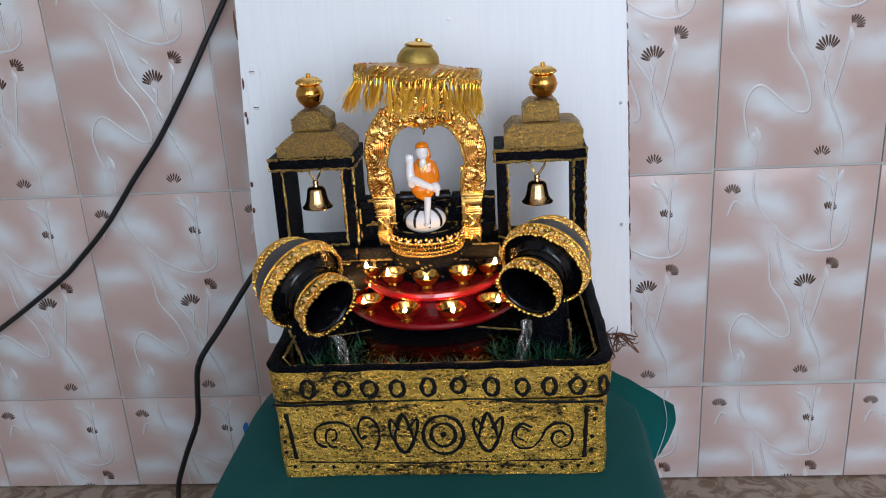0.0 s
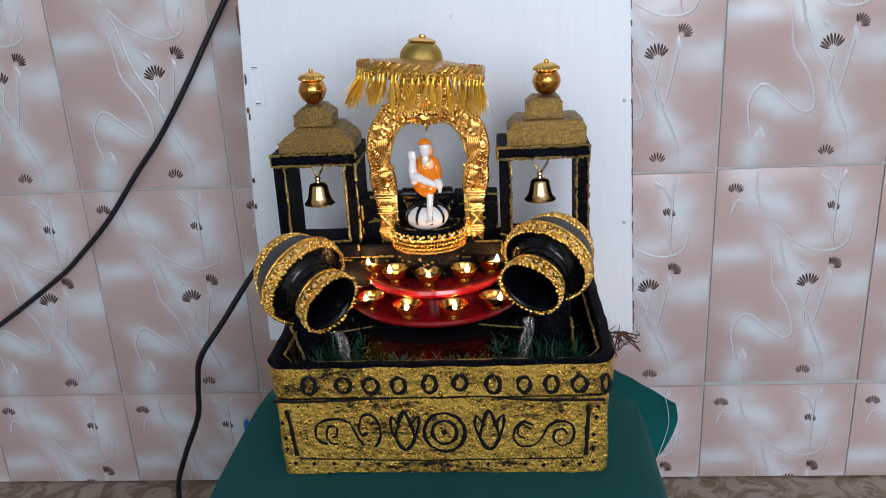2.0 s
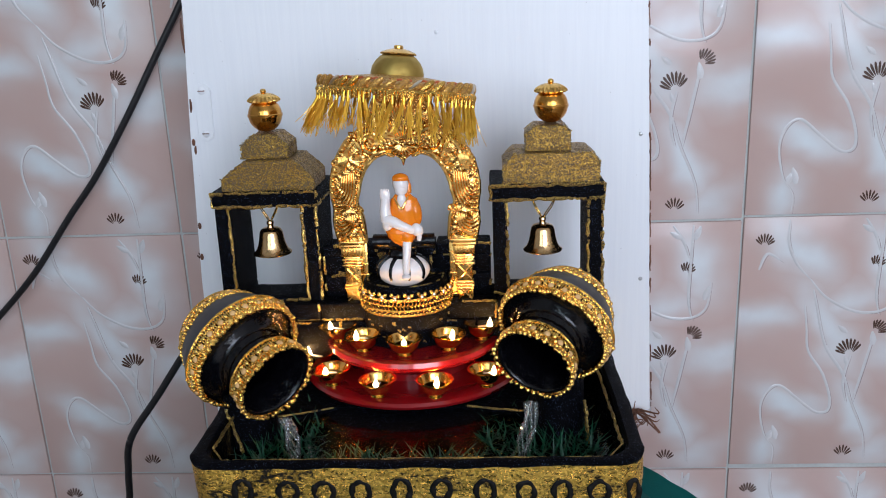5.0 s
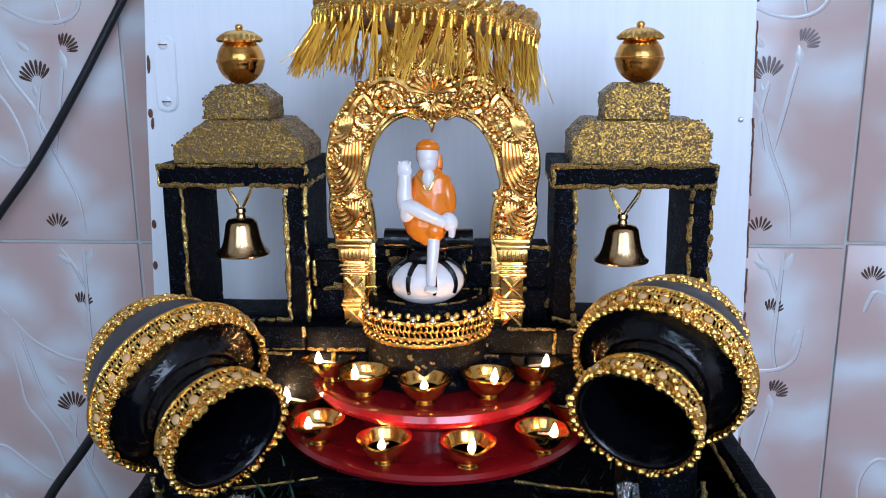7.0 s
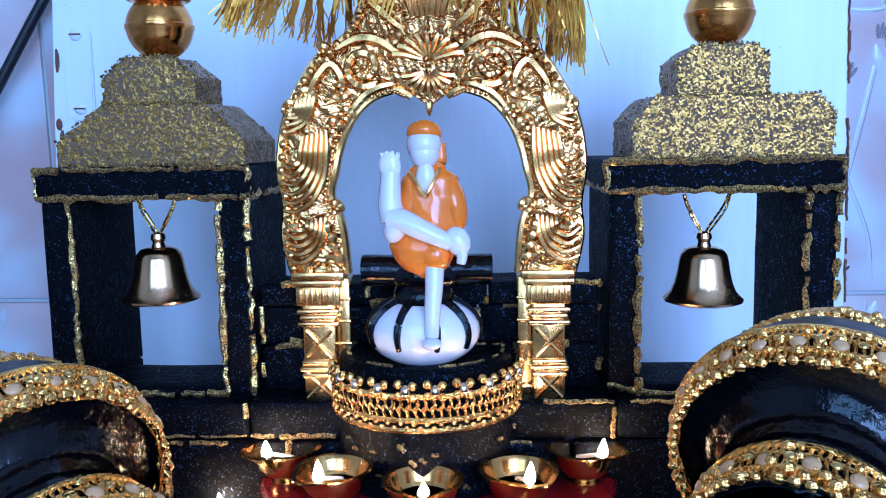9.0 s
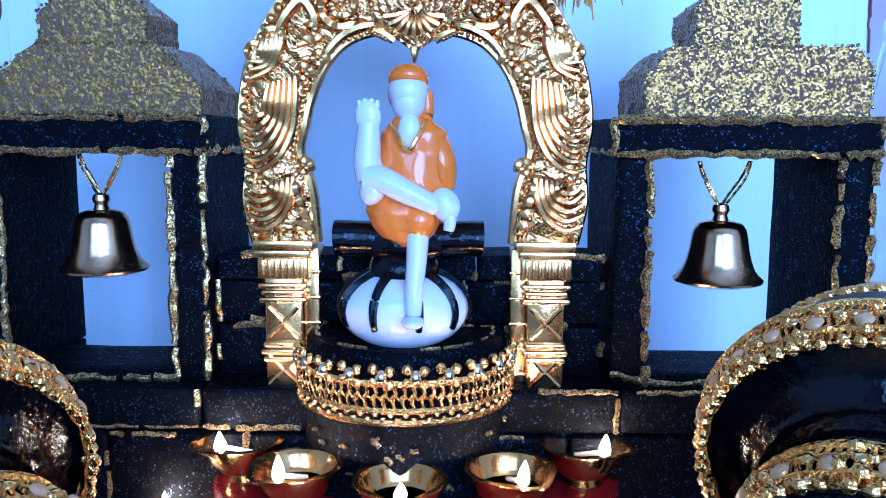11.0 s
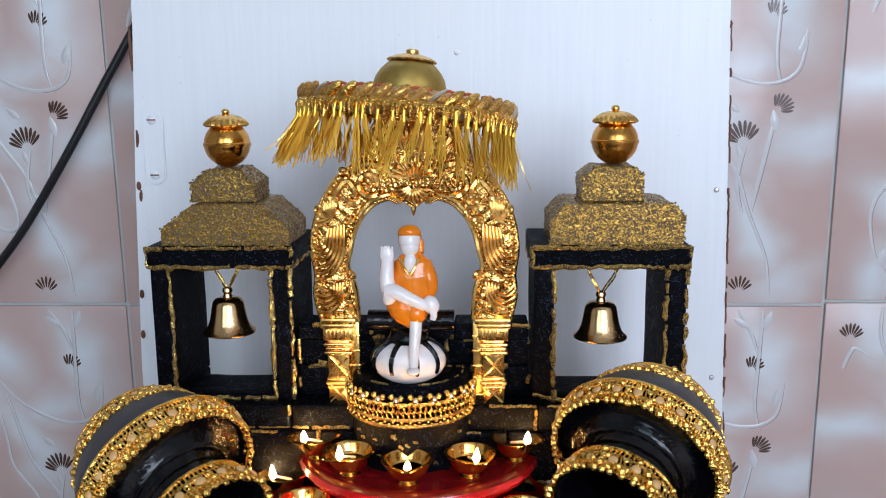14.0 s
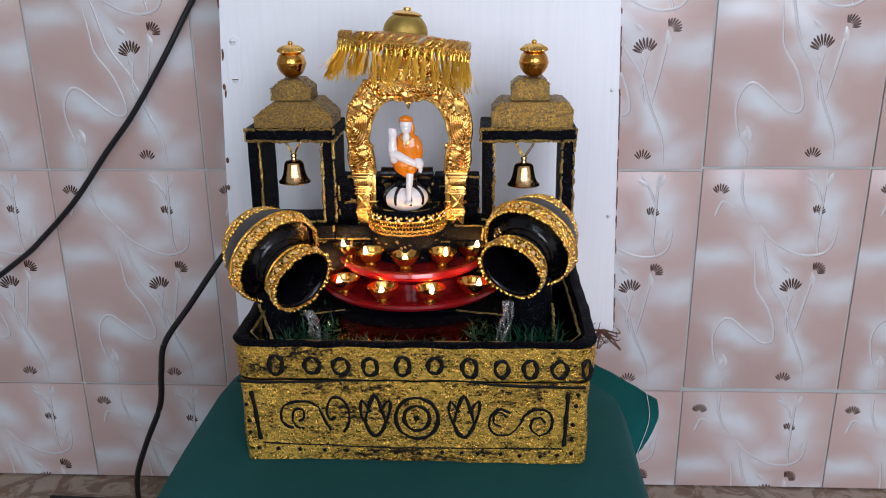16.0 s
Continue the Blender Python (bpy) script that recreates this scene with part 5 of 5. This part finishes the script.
limb([(0.0300, -0.0095, 0.5060), (0.0312, -0.0105, 0.5020), (0.0308, -0.0108, 0.4990)], 0.0021, IV, lambda q: 1.1 - 0.4 * q, 8)
blob((0.0073, -0.0062, 0.5318), (0.0038, 0.0020, 0.0050), IV, (0, -6, 0))        # raised palm
for k in range(4):
    limb([(0.0050 + 0.0016 * k, -0.0062, 0.5345), (0.0046 + 0.0018 * k, -0.0064, 0.5372 - 0.0005 * abs(k - 1.5))], 0.0010, IV, lambda q: 1.0 - 0.35 * q, 6)
limb([(0.0218, -0.0070, 0.4990), (0.0216, -0.0098, 0.4910), (0.0210, -0.0118, 0.4830), (0.0207, -0.0130, 0.4745)], 0.0030, IV, lambda q: 1.15 - 0.35 * q)
blob((0.0207, -0.0150, 0.4728), (0.0034, 0.0042, 0.0020), IV)
blob((0.0192, -0.0052, 0.5275), (0.0034, 0.0028, 0.0058), IV)                    # open collar
limb([(0.0192, 0.0, 0.5275), (0.0190, -0.0005, 0.5345)], 0.0036, IV)
blob((0.0187, -0.0022, 0.5392), (0.0058, 0.0062, 0.0062), IV)                    # head
blob((0.0188, -0.0026, 0.5360), (0.0051, 0.0056, 0.0056), IV)
blob((0.0187, -0.0010, 0.5428), (0.0061, 0.0070, 0.0042), OR, (-14, 0, 0))
blob((0.0187, 0.0018, 0.5390), (0.0064, 0.0056, 0.0072), OR)                     # head cloth
limb([(0.0238, 0.0, 0.5390), (0.0243, -0.0005, 0.5340), (0.0238, -0.002, 0.5305)], 0.0020, OR)
limb([(0.0140, -0.0050, 0.5300), (0.0162, -0.0078, 0.5262), (0.0192, -0.0094, 0.5222), (0.0218, -0.0080, 0.5262), (0.0240, -0.0050, 0.5305)], 0.0007, GO, None, 6)
tagged(part("figurine", bm, [ORANGE, IVORY, BLACK, GOLD]), "small glazed porcelain figurine in an orange robe, seated", "figurine")


# ---- embossed gold arch ----
AX, AY = 0.0195, -0.277
arch = thing("embossed_arch", (AX, AY, 0.4446), "embossed gold metal arch with scrolls, feathers and pillars", "arch")
SX, SZ = 1.068, 1.07


def az(z):
    return 0.552 + (z - 0.570) * SZ - 0.4446


OUTER = [(0.049, .5135), (0.0515, .526), (0.0508, .537), (0.0524, .5495), (0.0510, .562), (0.048, .571), (0.0445, .578), (0.038, .587), (0.0277, .5945), (0.0224, .6035), (0.019, .6125), (0.011, .620), (0.0, .6235)]
INNER = [(0.0286, .5135), (0.0300, .5297), (0.0335, .5405), (0.0318, .549), (0.0300, .5566), (0.026, .5656), (0.019, .573), (0.010, .576), (0.005, .5737), (0.0, .570)]


def P(x, z, y=0.0):
    return Vector((x * SX, y, az(z)))


def scallop(pts, amp, n):
    c = catmull([(x, 0, z) for x, z in pts], 10)
    out = []
    for i, p in enumerate(c):
        a, b = c[max(0, i - 1)], c[min(len(c) - 1, i + 1)]
        d = (b - a).normalized()
        nrm = Vector((d.z, 0, -d.x))
        out.append(p + nrm * amp * abs(math.sin(i * n)))
    return [(p.x, p.z) for p in out]


outer, inner_ = scallop(OUTER, 0.0012, 0.52), [(p.x, p.z) for p in catmull([(x, 0, z) for x, z in INNER], 10)]
bm = bmesh.new()
# strips between inner and outer edges, bulged to the front, both halves
for sgn in (1, -1):
    N = 90
    def sample(pts, q):
        k = q * (len(pts) - 1)
        i = min(int(k), len(pts) - 2)
        a, b = pts[i], pts[i + 1]
        return a[0] + (b[0] - a[0]) * (k - i), a[1] + (b[1] - a[1]) * (k - i)
    rows = []
    for i in range(N + 1):
        q = i / N
        (ox, oz), (ix, iz) = sample(outer, q), sample(inner_, q)
        row = []
        for j in range(-1, 10):
            w = min(1, max(0, j / 8))
            y = -0.0030 * math.sin(math.pi * w) ** 0.5 - 0.0006 * math.sin(q * 120 + w * 5) * math.sin(math.pi * w)
            if j in (-1, 9):
                y = 0.0045
            row.append(bm.verts.new(P((ix + (ox - ix) * w) * sgn, iz + (oz - iz) * w, y)))
        rows.append(row)
    for a, b in zip(rows, rows[1:]):
        for k in range(len(a) - 1):
            f = (a[k], a[k + 1], b[k + 1], b[k])
            bm.faces.new(f if sgn < 0 else f[::-1])
        f = (a[-1], a[0], b[0], b[-1])
        bm.faces.new(f if sgn < 0 else f[::-1])
bmesh.ops.remove_doubles(bm, verts=bm.verts, dist=0.00005)
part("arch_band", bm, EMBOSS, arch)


def relief(name, pts, r, taper=None, lift=-0.0030, both=True, seg=6):
    for sgn in ((1, -1) if both else (1,)):
        bm = bmesh.new()
        tube(bm, catmull([P(x * sgn, z, lift - (0.0006 if i % 2 else 0)) for i, (x, z) in enumerate(pts)], 5), r * 1.2, seg, taper, 1.1, (0, -1, 0))
        part(name, bm, GOLD, arch)


TP = lambda q: 0.35 + 0.85 * math.sin(math.pi * min(0.96, 0.15 + 0.8 * q))
# edge mouldings
relief("edge_moulding", [(x - 0.0005, z) for x, z in OUTER], 0.0013, None, -0.0005)
relief("edge_moulding", [(x + 0.0010, z) for x, z in INNER[:-1]], 0.0012, None, -0.0005)
# plumes that sweep down the wings and curl out to the edge
for k in range(6):
    relief("feather", [(0.0350 + 0.0016 * k, 0.5630 - 0.0004 * k), (0.0350 + 0.0018 * k, 0.5560), (0.0362 + 0.0017 * k, 0.5475 + 0.0010 * k), (0.0402 + 0.0012 * k, 0.5395 + 0.0024 * k), (0.0462 + 0.0004 * k, 0.5355 + 0.0030 * k), (0.0508, 0.5362 + 0.0032 * k)], 0.00085, TP, -0.0036)
for k in range(5):
    relief("feather", [(0.0362 + 0.0016 * k, 0.5335 - 0.0003 * k), (0.0366 + 0.0015 * k, 0.5280 + 0.0006 * k), (0.0395 + 0.0011 * k, 0.5215 + 0.0020 * k), (0.0450 + 0.0006 * k, 0.5180 + 0.0028 * k), (0.0506, 0.5195 + 0.0032 * k)], 0.0009, TP, -0.0036)
for k in range(4):
    relief("feather", [(0.0310 + 0.0012 * k, 0.5165 + 0.0034 * k), (0.0325 + 0.0010 * k, 0.5195 + 0.0036 * k), (0.0362 - 0.0002 * k, 0.5200 + 0.0040 * k)], 0.0012, TP, -0.0034)
for k in range(5):
    relief("feather", [(0.0385 + 0.0014 * k, 0.5770 - 0.0006 * k), (0.0392 + 0.0014 * k, 0.5715 - 0.0002 * k), (0.0420 + 0.0010 * k, 0.5655 + 0.0010 * k), (0.0485 - 0.0002 * k, 0.5622 + 0.0026 * k)], 0.0009, TP, -0.0036)
# beads along the outer and inner edges
for pts, n, r in ((OUTER, 34, 0.00155), (INNER[:-1], 40, 0.0008)):
    for sgn in (1, -1):
        bm = bmesh.new()
        for k in range(n):
            x, z = sample(pts, (k + 0.5) / n)
            ball(bm, P((x + (0.0030 if r < 0.001 else -0.0012)) * sgn, z, -0.0026), r, 8, 6, (1, 1, 1.1))
        tagged(part("edge_beading", bm, GOLD, arch), kind="stuff")
for x, z, r, a0 in ((0.0410, .5735, .0034, 30), (0.0300, .5760, .0030, 200), (0.0350, .5880, .0030, 60), (0.0135, .6020, .0034, 20), (0.0120, .5935, .0028, 140), (0.0470, .5325, .0020, 250)):
    relief("leaf_scroll", spiral(x, z, r, r * 0.2, radians(a0), radians(a0 + 500), 14), 0.00095, lambda q: 1.25 - 0.6 * q, -0.0036)
for i, (cx, cz_, r) in enumerate(((0.0470, .5700, .0030), (0.0325, .5640, .0026), (0.0280, .5680, .0023), (0.0330, .5365, .0024))):
    relief("leaf_scroll", spiral(cx, cz_, r, r * 0.25, radians(200), radians(200 - 480), 12), 0.0010, lambda q: 1.2 - 0.5 * q, -0.0034)
# big volutes and shell at the top
relief("volute", spiral(0.0215, .5835, .0066, .0012, radians(-120), radians(-120 + 620), 22), 0.0013, lambda q: 1.15 - 0.45 * q, -0.0032)
relief("volute", spiral(0.0215, .5835, .0046, .0010, radians(60), radians(60 + 420), 14), 0.0010, lambda q: 1.1 - 0.4 * q, -0.0032)
relief("volute", [(0.0415, .5735), (0.0380, .5800), (0.0330, .5850), (0.0290, .5800), (0.0300, .5740), (0.0345, .5720)], 0.0013, TP)
relief("volute", [(0.0100, .5880), (0.0170, .5925), (0.0240, .5930), (0.0310, .5895)], 0.0015, TP)
relief("volute", [(0.0080, .5955), (0.0140, .6005), (0.0190, .6060), (0.0160, .6110), (0.0110, .6080)], 0.0014, TP)
for k in range(9):
    a = radians(90 + (k - 4) * 17)
    relief("shell_rib", [(0.0022 * math.cos(a), .5850 + 0.0022 * math.sin(a)), (0.0085 * math.cos(a), .5845 + 0.0075 * math.sin(a)), (0.0125 * math.cos(a), .5840 + 0.0100 * math.sin(a))], 0.0010, lambda q: 0.6 + 0.7 * q, -0.0034, False)
for k in range(9):
    a = radians(270 + (k - 4) * 15)
    relief("shell_rib", [(0.0022 * math.cos(a), .5830 + 0.0022 * math.sin(a)), (0.0060 * math.cos(a), .5835 + 0.0058 * math.sin(a)), (0.0100 * math.cos(a), .5855 + 0.0105 * math.sin(a))], 0.0008, lambda q: 0.7 + 0.6 * q, -0.0034, False)
relief("drop", [(0.0, .5715), (0.0, .5690), (0.0, .5672)], 0.0014, lambda q: 1.0 - 0.8 * q, -0.001, False)
for k in range(7):
    relief("shell_rib", [((k - 3) * 0.0016, .6000), ((k - 3) * 0.0024, .6075), ((k - 3) * 0.0030, .6140 - abs(k - 3) * 0.0008)], 0.0011, TP, -0.0032, False)
relief("volute", [(0.012, .5780), (0.0165, .5770), (0.0215, .5745), (0.0255, .5700), (0.0285, .5640)], 0.0011, TP, -0.0030)
for x, z, r in ((0.0, .5845, .0016), (0.0125, .5835, .0012), (0.0215, .5835, .0012), (0.0075, .5905, .0011), (0.036, .5765, .0011)):
    for sgn in ((1, -1) if x else (1,)):
        bm = bmesh.new()
        ball(bm, P(x * sgn, z, -0.0036), r, 10, 8)
        part("boss", bm, GOLD, arch)


def pillar(sgn):
    pl = new("pillar")
    pl.parent = arch
    c = sgn * 0.0428

    def slab(nm, x, hw, z0, z1, y0, y1, bev=0.0006):
        bm = bmesh.new()
        box(bm, (x - hw, y0, z0 - 0.4446), (x + hw, y1, z1 - 0.4446), bev)
        part(nm, bm, GOLD, pl)
    slab("capital", c + sgn * -0.0005, 0.0098, 0.4895, 0.4925, -0.0052, 0.006)
    slab("capital", c + sgn * 0.0002, 0.0092, 0.4868, 0.4893, -0.0045, 0.006)
    slab("shaft", c, 0.0082, 0.4795, 0.4867, -0.0032, 0.005)
    for k in range(7):
        slab("flute", c + (k - 3) * 0.0021, 0.0006, 0.4800, 0.4862, -0.0044, -0.0030, 0.0003)
    for i, (z, hw) in enumerate(((0.4775, 0.0080), (0.4752, 0.0070), (0.4728, 0.0078), (0.4580, 0.0066), (0.4556, 0.0074), (0.4532, 0.0066))):
        slab("ring", c, hw, z - 0.0009, z + 0.0010, -0.0046, 0.005, 0.0008)
    slab("shaft", c, 0.0060, 0.4438, 0.4800, -0.0030, 0.005)
    for z0 in (0.4605, 0.4445):
        for d in (1, -1):
            bm = bmesh.new()
            tube(bm, [(c - 0.0048 * d, -0.0036, z0 - 0.4446), (c, -0.0042, z0 + 0.005 - 0.4446), (c + 0.0048 * d, -0.0036, z0 + 0.010 - 0.4446)], 0.0008, 6)
            part("cross_relief", bm, GOLD, pl)
    for z in (0.4415, 0.4390, 0.4365, 0.4340):
        slab("ring", c, 0.0068 if z < 0.44 else 0.0060, z - 0.0010, z + 0.0010, -0.0046, 0.005, 0.0008)
    slab("return_panel", sgn * 0.0340, 0.0026, 0.4445, 0.4895, 0.0, 0.012)
    for k in range(5):
        slab("return_bar", sgn * 0.0340, 0.0031, 0.4470 + k * 0.0085, 0.4482 + k * 0.0085, -0.0006, 0.008, 0.0004)


pillar(1)
pillar(-1)

# ---- parasol with tassels ----
UX, UY, UZ = 0.0180, -0.284, 0.6075
um = thing("tasselled_parasol", (UX, UY, UZ), "gold brocade parasol with a brass dome and long thread tassels", "parasol")
um.rotation_euler = (radians(-6.0), radians(5.5), 0)
R = 0.0545
bm = bmesh.new()
lathe(bm, [(R - 0.004, -0.0030), (R, -0.0010), (R + 0.0004, 0.0010), (R - 0.002, 0.0026), (0.045, 0.0040), (0.030, 0.0062), (0.018, 0.0075), (0.001, 0.0076)], 64, None, lambda a, i: 0.012 * math.sin(a * 13) + 0.008 * math.sin(a * 31))
part("canopy", bm, FABRIC, um, "orange-gold brocade canopy")
bm = bmesh.new()
tube(bm, [((R + 0.0006) * math.cos(2 * math.pi * k / 72), (R + 0.0006) * math.sin(2 * math.pi * k / 72), -0.0038 + 0.0004 * math.sin(k * 1.7)) for k in range(72)], 0.0020, 6, closed=True)
part("braid", bm, LACE, um, "gold braid")
NR = 40
for k in range(NR):
    a = 2 * math.pi * k / NR
    tw = Matrix.Translation(((R + 0.0002) * math.cos(a), (R + 0.0002) * math.sin(a), 0.0008)) @ Matrix.Rotation(a, 4, 'Z') @ Matrix.Rotation(radians(38), 4, 'X')
    bm = bmesh.new()
    # thin silver twists: glints on the brocade put in as pale pieces
    ball(bm, (0, 0, 0), 1.0, 10, 8, (0.0026, 0.0066, 0.0024 if (k * 3) % 7 != 5 else 0.0012), None)
    bmesh.ops.transform(bm, matrix=tw, verts=bm.verts)
    part("ribbon_twist", bm, (FABRIC, LACE, FABRIC, FABRIC, LACE, TWIST_GLINT, FABRIC)[(k * 3) % 7], um)
bm = bmesh.new()
for k in range(64):                      # red stitching along the ribbon's upper edge
    a = 2 * math.pi * k / 64
    if k % 4 != 3:
        tube(bm, [((R - 0.0012) * math.cos(a + u), (R - 0.0012) * math.sin(a + u), 0.0036 + w) for u, w in ((0, 0), (0.04, 0.0006), (0.085, 0))], 0.0008, 5)
tagged(part("red_stitching", bm, REDTHREAD, um, "orange-red thread stitching"), kind="stuff")
bm = bmesh.new()
lathe(bm, [(0.0190, 0.0070), (0.0191, 0.0095), (0.0182, 0.0135), (0.0160, 0.0172), (0.0130, 0.0205), (0.0105, 0.0222)], 48)
part("dome", bm, DOMEM, um, "dull brass dome")
bm = bmesh.new()
lathe(bm, [(0.0105, 0.0220), (0.0122, 0.0222), (0.0124, 0.0230), (0.0112, 0.0238), (0.0080, 0.0252), (0.0045, 0.0262), (0.0030, 0.0266)], 56, None, lambda a, i: 0.05 * math.cos(a * 26) if i < 6 else 0)
lathe(bm, [(0.0034, 0.0264), (0.0034, 0.0280), (0.0028, 0.0286), (0.0001, 0.0287)], 18)
part("ribbed_finial", bm, GOLD, um)
fr = random.Random(21)
bm = bmesh.new()
for k in range(120):
    a = 2 * math.pi * (k + fr.uniform(-0.3, 0.3)) / 120
    tube(bm, [((R + e) * math.cos(a), (R + e) * math.sin(a), z) for e, z in ((0.0012, -0.0020), (0.0022, -0.0050), (0.0014, -0.0085 - fr.uniform(0, 0.002)))], 0.0009, 5, lambda q: 0.7 + 0.5 * math.sin(math.pi * q))
part("tassel_heading", bm, LACE, um, "gold thread heading")
NT = 58
for k in range(NT):
    a = 2 * math.pi * k / NT + fr.uniform(-0.03, 0.03)
    base = Vector(((R + 0.0008) * math.cos(a), (R + 0.0008) * math.sin(a), -0.0045))
    out = Vector((math.cos(a), math.sin(a), 0))
    side = Vector((-math.sin(a), math.cos(a), 0))
    flare = 0.02 + 0.34 * max(0, -math.cos(a)) ** 2 + fr.uniform(-0.05, 0.08)
    lean = fr.uniform(-0.34, 0.34)
    whole = fr.uniform(0.020, 0.030)
    bm = bmesh.new()
    tube(bm, [base + Vector((0, 0, 0.002)), base + out * 0.0008 - Vector((0, 0, 0.003)), base + out * 0.001 - Vector((0, 0, 0.0075))], 0.0009, 7, lambda q: 0.9 + 0.3 * math.sin(q * 6))
    for i in range(20):
        ln = whole * fr.uniform(0.62, 1.08)
        stray = 2.6 if fr.random() < 0.14 else 1.0
        d = (side * (lean + fr.gauss(0, 0.075) * stray) + out * (flare + fr.gauss(0, 0.075) * stray) - Vector((0, 0, 1))).normalized()
        p0 = base - Vector((0, 0, 0.005)) + side * fr.uniform(-0.0011, 0.0011) + out * fr.uniform(-0.0006, 0.0008)
        ph, amp = fr.uniform(0, 6.28), fr.uniform(0.0002, 0.0009)
        pts = [p0 + d * ln * q + side * (amp * math.sin(q * 7 + ph) * q * 1.6) + out * (amp * math.cos(q * 6 + ph) * q) for q in (0, 0.2, 0.4, 0.6, 0.8, 1.0)]
        tube(bm, pts, fr.uniform(0.00020, 0.00034), 3)
    part("tassel", bm, FRINGE, um)
